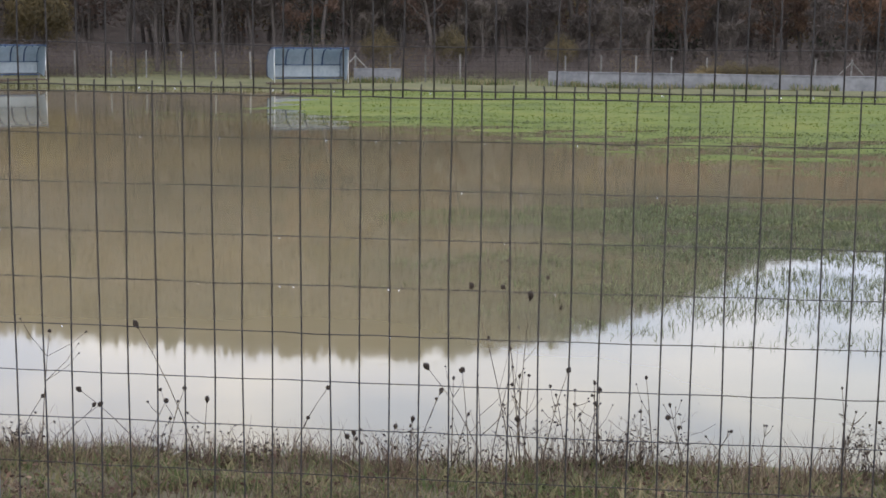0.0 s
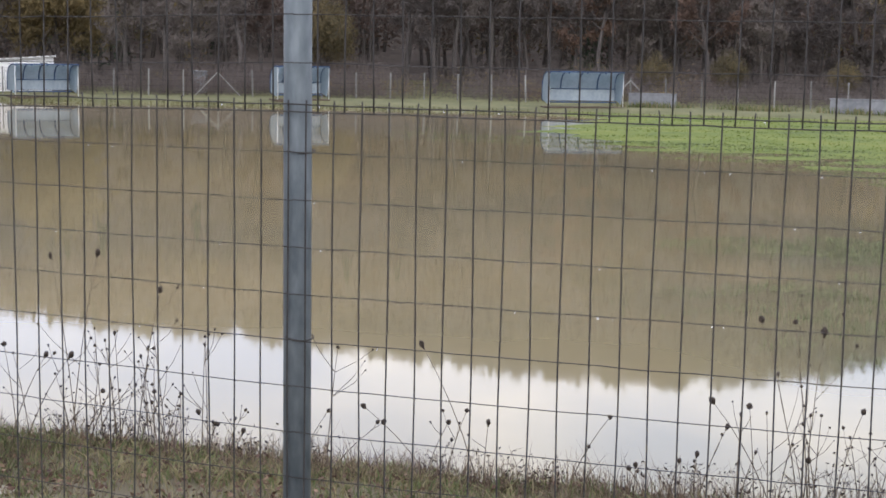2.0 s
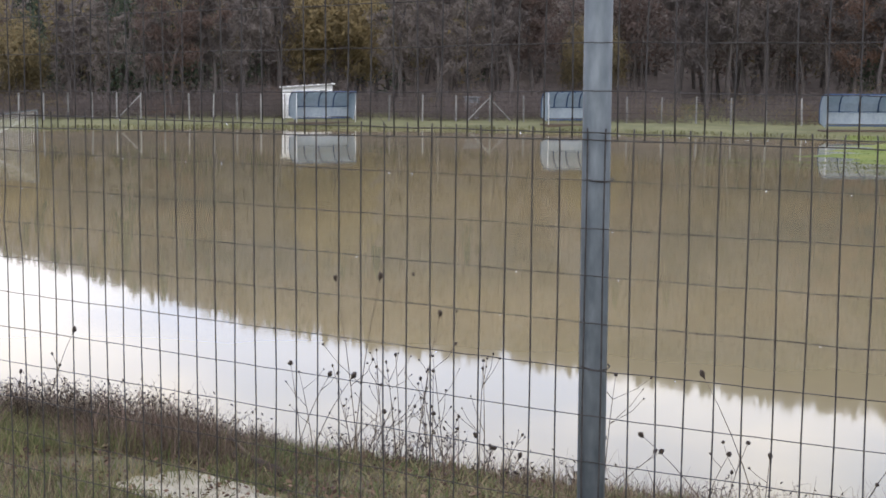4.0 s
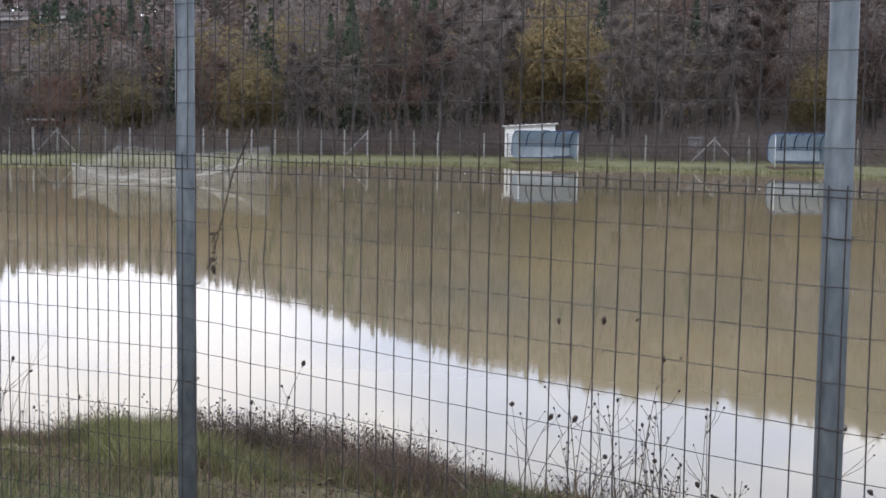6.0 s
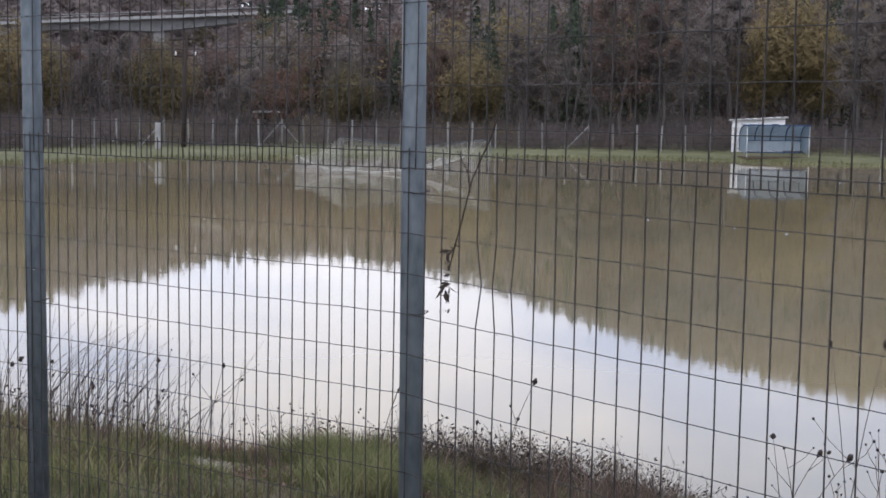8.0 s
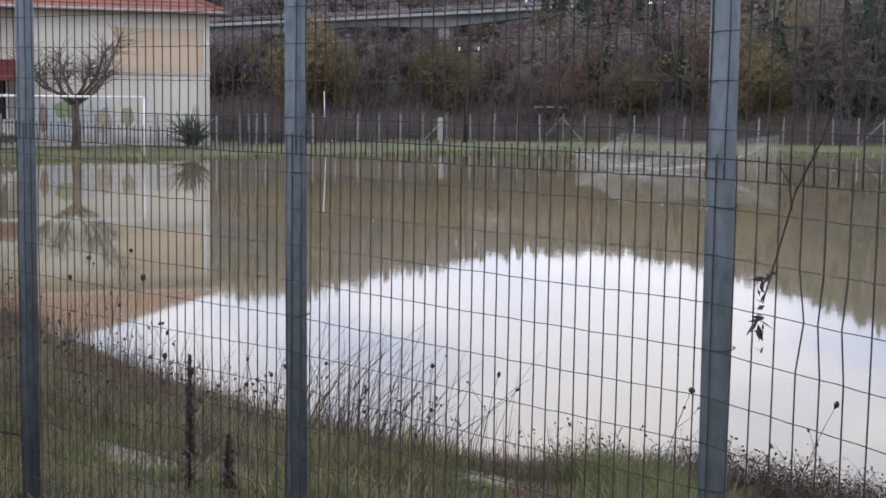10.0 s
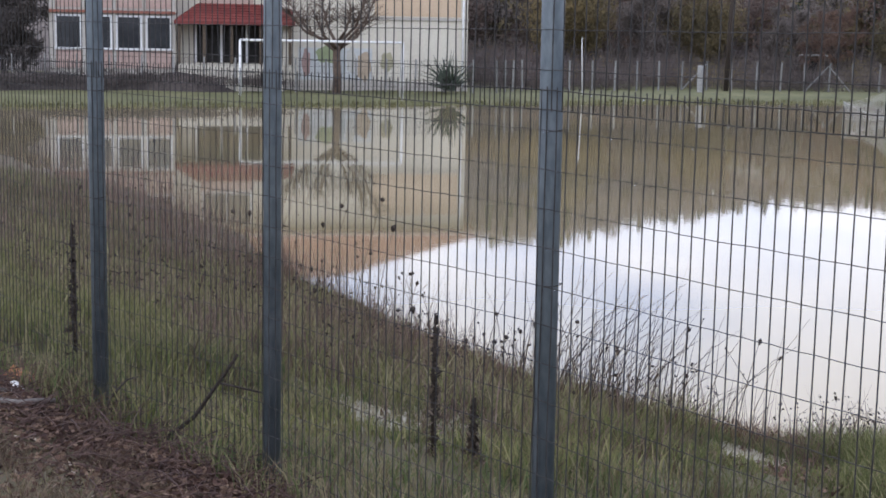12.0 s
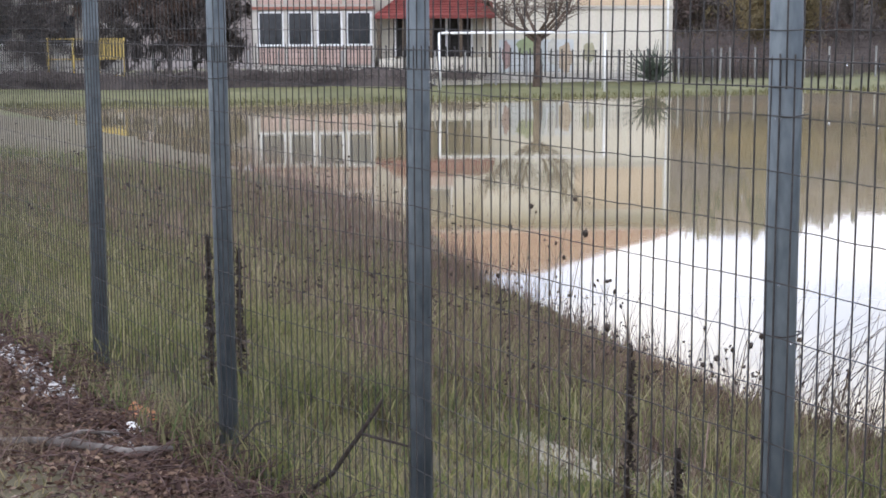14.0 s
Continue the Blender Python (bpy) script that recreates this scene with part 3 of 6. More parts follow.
for i, (x, y, a) in enumerate(walkers):
    z = float(ground_z(x, y))
    p = shared("post", PP_ME, far_fence, pose(x, y, z, rng.uniform(-1.5, 1.5), rng.uniform(-1.5, 1.5), a))
    tops.append((x, y, z))
    if any(math.hypot(x - bx_, y - by_) < 3.4 and i == min(range(len(walkers)), key=lambda m_: math.hypot(walkers[m_][0] - bx_, walkers[m_][1] - by_)) for bx_, by_ in BRACED):
        for s in ((-1, 1) if i % 2 else (1,)):
            u = Vector((math.cos(radians(a)), math.sin(radians(a)), 0)) * s
            shared("brace", tubes("brace", [([(x, y - 0.06, z + 1.35), (x + u.x * 1.25, y + u.y * 1.25 - 0.06, z + 0.05)], 0.032)], CONCRETE_POST, 4, False), far_fence)
runs = []
for lv in (0.25, 0.55, 0.85, 1.15, 1.42):
    runs.append(([(x, y - 0.055, z + lv) for x, y, z in tops], 0.008))
shared("strand_wire", tubes("strand_wire", runs, WIRE, 4), far_fence)
runs = []
for (x0, y0, z0), (x1, y1, z1) in zip(tops, tops[1:]):
    for k in range(9):
        t, t2 = k / 9, (k + 1.8) / 9
        runs.append(([(x0 + (x1 - x0) * t, y0 + (y1 - y0) * t - 0.055, z0 + 0.05), (x0 + (x1 - x0) * t, y0 + (y1 - y0) * t - 0.055, z0 + 1.42)], 0.005))
shared("mesh_infill", tubes("mesh_infill", runs, WIRE, 3, False), far_fence)

# low grey wall behind the green end
wall_me = bmesh.new()
add_box(wall_me, -12.6, 12.6, -0.12, 0.12, -0.3, 0.72, 0.02)
lw = thing("low_wall", (10.9, 73.3, 0.2), -4, "low grey rendered wall beside the grass", "wall")
part("wall_body", wall_me, GREYWALL, lw)
part("coping", box(-12.63, 12.63, -0.16, 0.16, 0.722, 0.77, 0.015), GREYWALL, lw, "grey concrete coping")
lw2 = thing("low_wall", (-10.95, 75.3, 0.2), 8, "low weathered grey wall behind the shelter", "wall")
part("wall_body", box(-1.27, 1.27, -0.12, 0.12, -0.3, 0.7, 0.02), GREYWALL, lw2)
part("coping", box(-1.3, 1.3, -0.15, 0.15, 0.702, 0.76, 0.015), GREYWALL, lw2)


# ---- goal in front of the school building ----
GA, GB = Vector((-59.01, 15.47, 0.1)), Vector((-56.81, 21.77, 0.1))
goal = thing("football_goal", label="white painted steel football goal standing at the water's edge", category="goal")
gd = (GB - GA).normalized()
gn = Vector((-gd.y, gd.x, 0))
for p in (GA, GB):
    tube("goal_post", [p - Vector((0, 0, 0.25)), p + Vector((0, 0, 2.4))], 0.05, WHITE, goal, "", 10)
tube("crossbar", [GA + Vector((0, 0, 2.4)), GB + Vector((0, 0, 2.4))], 0.05, WHITE, goal, "", 10)
for p in (GA, GB):
    tube("back_stay", [p + Vector((0, 0, 2.35)), p + gn * 0.9 + Vector((0, 0, 2.2)), p + gn * 1.6], 0.025, WHITE, goal, "", 6)


# ---- low goal with a torn net standing in the water ----
net_goal = thing("netted_goal", label="low goal frame with a torn sagging white net standing in water", category="goal")
up = Vector((0, 0, 1))
NA, NB = Vector((-43.57, 36.12, 0)), Vector((-39.47, 40.45, 0))
NM = NA.lerp(NB, 0.47)
SA, SB = Vector((-44.52, 34.57, 0)), Vector((-40.67, 38.85, 0))
tube("crossbar", [NA + up * 1.42, NA.lerp(NM, 0.5) + up * 1.27, NM + up * 1.08, NM.lerp(NB, 0.5) + up * 1.24, NB + up * 1.42], 0.018, GALV, net_goal, "bent grey crossbar", 8)
for p, h in ((NA, 1.42), (NB, 1.42)):
    tube("upright", [p - up * 0.4, p + up * h], 0.018, GALV, net_goal, "", 8)
for p, q in ((SA, NA), (SB, NB)):
    d = (q - p).normalized()
    tube("stay", [p + up * 0.68, p + d * 0.35 + up * 0.25, p + d * 0.5 - up * 0.3], 0.018, GALV, net_goal, "", 6)


def hang(a, b, u, low):
    """A slack rope: high at both ends, lying low along the middle."""
    k = 1 - abs(2 * u - 1) ** 3.2
    return a.lerp(b, u) - up * k * low + up * 0.02 * math.sin(19 * u)


tube("net_rope", [hang(SA + up * 0.68, SB + up * 0.66, k / 30, 0.58) for k in range(31)], 0.016, NET, net_goal, "slack white net rope", 6)


def net_sheet(lower, upper, nu, nv, belly=0.0, cord=0.0055):
    """Net between two lines, each a function of 0 to 1."""
    def at_(u, w):
        return lower(u).lerp(upper(u), w) - up * (belly * math.sin(math.pi * w) * (0.6 + 0.4 * math.sin(9 * u)) + 0.012 * math.sin(23 * u + 9 * w))
    runs = [([at_(i / nu, k / 8) for k in range(9)], cord) for i in range(nu + 1)]
    runs += [([at_(k / 28, j / nv) for k in range(29)], cord) for j in range(nv + 1)]
    return tubes("net", runs, NET, 3, False)


def bar(u):
    """The bent crossbar."""
    return NA.lerp(NB, u) + up * (1.42 - 0.33 * (1 - abs(2 * u - 1) ** 1.6))


def rope(u):
    return hang(SA + up * 0.68, SB + up * 0.66, u, 0.58)


shared("front_net", net_sheet(lambda u: SA.lerp(SB, u) - up * 0.12, rope, 90, 9), net_goal)
shared("top_net", net_sheet(rope, bar, 80, 22, 0.34, 0.0042), net_goal)
for p, q, h in ((SA, NA, 1.36), (SB, NB, 1.38)):
    shared("side_net", net_sheet(lambda u: p.lerp(q, u) - up * 0.12, lambda u: (p + up * 0.67).lerp(q + up * h, u) - up * 1.5 * u * (1 - u) * (0.6 + 0.4 * (1 - u)), 24, 12, 0.05, 0.006), net_goal)


# ---- school building ----
BC, BD = Vector((-62.89, 27.63, 0)), Vector((0.22, 0.975, 0)).normalized()
BTURN = math.degrees(math.atan2(-BD.y, -BD.x))
# local frame: +x runs along the facade to the left from the corner, -y is behind
bld = thing("school_building", (BC.x, BC.y, 0.1), BTURN, "two-storey cream school with pink panels and red tiled roof", "building")


# which side faces the pitch: local +y must point to the camera
FACE = 1 if (Matrix.Rotation(radians(BTURN), 3, "Z") @ Vector((0, 1, 0))).x > 0 else -1


def slab(name, x0, x1, z0, z1, y0, y1, material, parent, label="", bevel=0.0):
    a, b = sorted((y0 * FACE, y1 * FACE))
    return part(name, box(x0, x1, a, b, z0, z1, bevel), material, parent, label)


EAVE = 6.3
slab("wall", 0, 8.6, -0.3, EAVE, -9, 0, PLASTER, bld, "cream rendered end wall")
slab("wall", 8.61, 13.4, -0.3, EAVE, -9, -0.6, PLASTER, bld, "recessed entrance bay")
slab("wall", 13.41, 18.9, -0.3, EAVE, -9, 0.1, PALEWALL, bld, "pale classroom wing wall")
slab("wall_panel", 0.35, 4.4, 3.55, 5.5, 0.003, 0.03, PEACH, bld, "peach painted panel")
slab("plinth", -0.03, 8.63, -0.2, 0.55, 0.003, 0.05, PALEWALL, bld)
slab("string_course", -0.02, 8.6, 3.38, 3.5, 0.003, 0.06, PALEWALL, bld)


def window(x0, x1, z0, z1, y, panes=2):
    w = slab("window", x0, x1, z0, z1, y + 0.003, y + 0.03, DARKGLASS, bld, "dark window glass")
    slab("sill", x0 - 0.08, x1 + 0.08, z0 - 0.09, z0 - 0.002, y + 0.003, y + 0.16, WHITE, w)
    slab("lintel", x0 - 0.05, x1 + 0.05, z1 + 0.002, z1 + 0.09, y + 0.003, y + 0.08, WHITE, w)
    for k in range(panes + 1):
        xx = x0 + (x1 - x0) * k / panes
        slab("frame", xx - 0.045, xx + 0.045, z0, z1, y + 0.032, y + 0.07, WHITE, w)
    return w


for z0, z1 in ((1.9, 3.25), (4.55, 5.85)):
    for k in range(4):
        x0 = 13.62 + k * 1.3
        window(x0, x0 + 1.06, z0, z1, 0.1, 1)
        slab("pink_panel", x0 - 0.04, x0 + 1.08, z0 - 0.9, z0 - 0.12, 0.103, 0.14, PINK, bld, "pink spandrel panel")
for k in range(5):
    slab("pilaster", 13.42 + k * 1.3, 13.56 + k * 1.3, 0.0, EAVE - 0.2, 0.103, 0.24, PALEWALL, bld, "pale pilaster")
slab("string_course", 13.42, 18.9, 3.42, 3.54, 0.103, 0.3, TILE, bld, "dull red tiled string course")
window(10.0, 12.2, 4.5, 5.9, -0.6)
slab("pink_panel", 9.9, 12.3, 3.8, 4.45, -0.597, -0.56, PINK, bld)
slab("entrance", 9.0, 12.6, 1.3, 3.0, -0.597, -0.55, DARK, bld, "dark glazed entrance")
for k in range(4):
    slab("mullion", 9.0 + k * 1.15, 9.1 + k * 1.15, 1.3, 3.0, -0.548, -0.5, WHITE, bld)
slab("steps", 8.7, 13.3, -0.2, 1.28, -0.55, 1.2, PLASTER, bld, "cream entrance landing")
# hipped porch roof on brown timber posts
pr_v = [(8.2, -0.55, 3.95), (12.4, -0.55, 3.95), (13.5, 1.35, 3.15), (8.2, 1.35, 3.15), (8.2, -0.55, 3.0), (13.5, -0.55, 3.0), (13.5, 1.35, 3.0), (8.2, 1.35, 3.0), (13.5, -0.55, 3.15)]
shared("porch_roof", mesh_of("porch_roof", [(a, b * FACE, c) for a, b, c in pr_v], [(0, 1, 2, 3), (1, 8, 2), (3, 2, 6, 7), (2, 8, 5, 6), (4, 7, 6, 5), (0, 3, 7, 4), (0, 4, 5, 8, 1)], AWNING), bld)
for k in range(1, 7):
    t = k / 7
    tube("porch_tile_course", [(8.2, (1.35 - 1.9 * t) * FACE, 3.17 + 0.8 * t), (13.5 - 1.1 * t, (1.35 - 1.9 * t) * FACE, 3.17 + 0.8 * t)], 0.035, AWNING, bld, "", 5)
for xx in (8.4, 9.7, 11.0, 12.2, 13.3):
    part("porch_post", box(xx - 0.07, xx + 0.07, min(1.1 * FACE, 1.24 * FACE), max(1.1 * FACE, 1.24 * FACE), 1.28, 3.0, 0.01), STEM, bld, "brown timber porch post")
# mural of plain painted shapes on a pale ground
MURALWALL = mat("mural_ground", two((0.46, 0.48, 0.47), (0.56, 0.57, 0.55)), 0.8, 0.9)
slab("mural_panel", 4.5, 7.9, 0.58, 2.05, 0.003, 0.045, MURALWALL, bld, "pale painted mural ground")
MURAL = [("mural_patch", 6.1, 7.1, 1.35, 2.15, (0.16, 0.26, 0.08)), ("mural_patch", 7.35, 7.75, 0.7, 2.0, (0.28, 0.12, 0.14)), ("mural_patch", 5.75, 6.05, 0.6, 2.1, (0.35, 0.42, 0.46)), ("mural_patch", 4.55, 5.2, 0.55, 1.9, (0.42, 0.3, 0.2)), ("mural_patch", 5.25, 5.7, 0.9, 2.1, (0.5, 0.5, 0.47)), ("mural_patch", 3.5, 4.1, 1.0, 1.9, (0.32, 0.3, 0.16))]
for nm, x0, x1, z0, z1, c in MURAL:
    c = tuple(0.6 * v + 0.4 * w for v, w in zip(c, (0.5, 0.46, 0.36)))
    m = mat("mural_" + str(round(x0 * 10)), two(tuple(v * 0.8 for v in c), c), 3, 0.9)
    a, b = sorted((0.052 * FACE, 0.06 * FACE))
    bm = bmesh.new()
    bmesh.ops.create_circle(bm, cap_ends=True, segments=14, radius=1.0)
    for vv in bm.verts:
        k = 1 + 0.14 * math.sin(5 * math.atan2(vv.co.y, vv.co.x) + x0)
        vv.co = Vector(((x0 + x1) / 2 + vv.co.x * k * (x1 - x0) / 2, 0.056 * FACE, (z0 + z1) / 2 + vv.co.y * k * (z1 - z0) / 2))
    r = bmesh.ops.extrude_face_region(bm, geom=bm.faces[:])
    for vv in [g for g in r["geom"] if isinstance(g, bmesh.types.BMVert)]:
        vv.co.y -= 0.04 * FACE
    part(nm, bm, m, bld, "painted mural patch")
# hip roof
ov = 0.6
rx0, rx1, ry0, ry1 = -ov, 19.5, -9.6 * FACE, 0.75 * FACE
rm = (ry0 + ry1) / 2
RZ = 9.1
rv = [(rx0, ry0, EAVE), (rx1, ry0, EAVE), (rx1, ry1, EAVE), (rx0, ry1, EAVE), (rx0 + 6.2, rm, RZ), (rx1 - 5.0, rm, RZ), (rx0, ry0, EAVE - 0.14), (rx1, ry0, EAVE - 0.14), (rx1, ry1, EAVE - 0.14), (rx0, ry1, EAVE - 0.14)]
roof = shared("roof", mesh_of("roof", rv, [(0, 1, 5, 4), (1, 2, 5), (2, 3, 4, 5), (3, 0, 4), (9, 8, 7, 6), (0, 6, 7, 1), (1, 7, 8, 2), (2, 8, 9, 3), (3, 9, 6, 0)], TILE), bld)
# courses of tile on the two slopes that show
runs = []
for k in range(1, 15):
    t = k / 15
    runs.append(([(rx0 + 6.2 * t, ry1 + (rm - ry1) * t, EAVE + (RZ - EAVE) * t + 0.02), (rx1 - 5.0 * t, ry1 + (rm - ry1) * t, EAVE + (RZ - EAVE) * t + 0.02)], 0.03))
    runs.append(([(rx0 + 6.2 * t, ry1 + (rm - ry1) * t, EAVE + (RZ - EAVE) * t + 0.02), (rx0 + 6.2 * t, ry0 + (rm - ry0) * t, EAVE + (RZ - EAVE) * t + 0.02)], 0.03))
shared("tile_course", tubes("tile_course", runs, TILE, 4, False), roof)
tube("hip_tile", [(rx0, ry1, EAVE), (rx0 + 6.2, rm, RZ)], 0.11, TILE, roof, "", 6)
tube("ridge_tile", [(rx0 + 6.2, rm, RZ), (rx1 - 5.0, rm, RZ)], 0.11, TILE, roof, "", 6)
tube("gutter", [(rx0, ry1 * 1.02, EAVE - 0.06), (rx1, ry1 * 1.02, EAVE - 0.06)], 0.07, CONC, roof, "", 8)
tube("downpipe", [(0.25, 0.12 * FACE, 0.0), (0.25, 0.12 * FACE, EAVE - 0.1)], 0.05, WHITE, bld, "", 8)
lamp = part("wall_lamp", box(0.1, 0.3, min(0.05 * FACE, 0.35 * FACE), max(0.05 * FACE, 0.35 * FACE), 4.75, 4.9, 0.02), WHITE, bld, "small white wall lamp")

# second block further along, with yellow rails in front
wing = thing("school_wing", (BC.x - BD.x * 31, BC.y - BD.y * 31, 0.1), BTURN, "pale school wing with a row of windows", "building")
a, b = sorted((-9 * FACE, 0.2 * FACE))
part("wall", box(-5.0, 12, a, b, -0.3, 6.3), PALEWALL, wing)
for k in range(6):
    x0 = -4.4 + k * 2.7
    for z0 in (2.0, 4.6):
        wdw = slab("window", x0, x0 + 2.2, z0, z0 + 1.2, 0.203, 0.23, DARKGLASS, wing)
        slab("sill", x0 - 0.1, x0 + 2.3, z0 - 0.1, z0 - 0.002, 0.203, 0.32, WHITE, wdw)
a, b = sorted((-9.5 * FACE, 0.7 * FACE))
part("roof", box(-5.5, 12.5, a, b, 6.32, 6.6, 0.05), TILE, wing, "red tiled roof edge")
rail = thing("yellow_railing", (BC.x - BD.x * 24.5, BC.y - BD.y * 24.5, 0.25), BTURN, "yellow painted steel railing", "railing")
for k in range(4):
    tube("rail_post", [(-0.3 + k * 1.07, 2.2 * FACE, -0.2), (-0.3 + k * 1.07, 2.2 * FACE, 2.1)], 0.04, YELLOW, rail, "", 6)
for z in (0.5, 1.2, 2.05):
    tube("rail_bar", [(-0.3, 2.2 * FACE, z), (2.91, 2.2 * FACE, z)], 0.025, YELLOW, rail, "", 6)
for k in (0,):
    slab("rail_panel", -0.25 + 2.2 * k, 0.75 + 2.2 * k, 1.25, 2.0, 2.19, 2.21, YELLOW, rail)

# ---- utility pole, stake, thick post ----
pole = thing("utility_pole", (-63.66, 42.84, float(ground_z(-63.66, 42.84)) - 0.2), 35, "dark wooden utility pole with two crossarms and insulators", "pole")
tube("mast", [(0, 0, 0), (0.06, 0, 3.2), (0.18, 0, 6.2)], [0.13, 0.11, 0.09], HEAD, pole, "", 10)
tube("crossarm", [(-0.75, 0, 5.8), (1.05, 0, 5.9)], 0.06, HEAD, pole, "", 6)
for xx in (-0.65, 0.15, 0.95):
    tube("insulator", [(xx, 0, 5.85), (xx, 0, 6.15)], [0.04, 0.055], DARK, pole, "", 8)
tube("lower_arm", [(-0.5, 0, 4.95), (0.75, 0, 5.02)], 0.045, HEAD, pole, "", 6)
for xx in (-0.42, 0.66):
    tube("insulator", [(xx, 0, 5.0), (xx, 0, 5.2)], [0.05, 0.04], WHITE, pole, "white porcelain insulator", 8)

stake = thing("white_stake", (-59.78, 32.09, 0.1), 0, "thin white stake leaning beside the fence", "stake")
tube("rod", [(0, 0, -0.2), (-0.1, -0.06, 2.75)], 0.022, WHITE, stake, "", 6)
block = thing("concrete_post", (-62.41, 40.39, 0.1), 20, "thick pale concrete post", "post")
part("post", box(-0.12, 0.12, -0.12, 0.12, -0.3, 1.45, 0.02), CONC, block)


# ---- viaduct ----
def polar(az, r, z=0.0):
    a = radians(az)
    return Vector((-math.sin(a) * r, math.cos(a) * r, z))


viaduct = thing("viaduct", label="grey concrete motorway viaduct on tall piers crossing the valley", category="bridge")
piers = [56.15, 63.5, 71.5]
VR = 172.0


def level(az):
    return 10.0 + (60 - az) * 0.2


def soffit(az):
    d = min(abs(az - p) for p in piers)
    return level(az) - 0.7 * max(0.0, 1 - d / 4.4) ** 1.5


verts, faces = [], []
N = 60
for k in range(N + 1):
    az = 50.8 + 28.2 * k / N
    c = polar(az, VR)
    o = polar(az, 1.0)
    lo, hi = soffit(az), level(az) + 1.0
    for dr, z in ((-2, lo), (-2.2, hi - 0.5), (-3.6, hi - 0.32), (-3.6, hi), (3.6, hi), (3.6, hi - 0.32), (2.2, hi - 0.5), (2, lo)):
        verts.append(c + o * dr + Vector((0, 0, z)))
for k in range(N):
    for j in range(8):
        j2 = (j + 1) % 8
        faces.append((k * 8 + j, k * 8 + j2, (k + 1) * 8 + j2, (k + 1) * 8 + j))
shared("deck", mesh_of("deck", verts, faces, CONC), viaduct)
for p in piers:
    c = polar(p, VR)
    ob = part("pier", box(-0.62, 0.62, -1.6, 1.6, -2, soffit(p) + 0.6, 0.1), CONC, viaduct)
    ob.matrix_basis = pose(c.x, c.y, 0, 0, 0, p)
for lv in (0.3, 0.5):
    shared("guard_rail", tubes("guard_rail", [([polar(50.8 + 28.2 * k / 40, VR - 3.5, level(50.8 + 28.2 * k / 40) + 1.0 + lv) for k in range(41)], 0.05)], CONC, 4), viaduct)


# ---- trees ----
class Pile:
    """Collects triangles and quads for one mesh."""

    def __init__(self):
        self.v, self.q, self.n = [], [], 0

    def tubes(self, runs, sides=5):
        for pts, rad in runs:
            v, f = tube_arrays(pts, rad, sides, cap=False)
            self.v.append(np.array([tuple(p) for p in v]))
            self.q.append(np.array(f) + self.n)
            self.n += len(v)

    def cards(self, centers, size, rs, flat=0.0, thin=0.3, facing=None):
        """Small bent leaf or twig cards, one kite each, turned at random."""
        c = np.asarray(centers)
        m = len(c)
        a = rs.normal(size=(m, 3))
        a[:, 2] = a[:, 2] * (1 - flat)
        a /= np.linalg.norm(a, axis=1, keepdims=True)
        face = rs.normal(size=(m, 3)) if facing is None else facing + rs.normal(size=(m, 3)) * 0.35
        if facing is not None:
            a = np.cross(face, a)
            a /= np.linalg.norm(a, axis=1, keepdims=True)
        b = np.cross(a, face)
        b /= np.linalg.norm(b, axis=1, keepdims=True)
        s = (size * rs.uniform(0.5, 1.4, m))[:, None]
        v = np.stack([c - a * s, c + b * s * thin, c + a * s, c - b * s * thin * 0.8], 1).reshape(-1, 3)
        self.v.append(v)
        self.q.append(np.arange(m * 4).reshape(-1, 4) + self.n)
        self.n += m * 4

    def slivers(self, centers, size, rs, thin=0.12, facing=None, stray=0.35):
        """Fine twigs and leaves, one triangle each; a pile holds either these or quads."""
        c = np.asarray(centers)
        m = len(c)
        a = rs.normal(size=(m, 3))
        face = rs.normal(size=(m, 3)) if facing is None else facing + rs.normal(size=(m, 3)) * stray
        a = np.cross(face, a)
        a /= np.linalg.norm(a, axis=1, keepdims=True)
        b = np.cross(a, face)
        b /= np.linalg.norm(b, axis=1, keepdims=True)
        s = (size * rs.uniform(0.5, 1.4, m))[:, None]
        self.v.append(np.stack([c - a * s - b * s * thin, c - a * s * 0.6 + b * s * thin, c + a * s], 1).reshape(-1, 3))
        self.q.append(np.arange(m * 3).reshape(-1, 3) + self.n)
        self.n += m * 3

    def mesh(self, name, material):
        return mesh_np(name, np.concatenate(self.v), np.concatenate(self.q), material, self.q[0].shape[1])


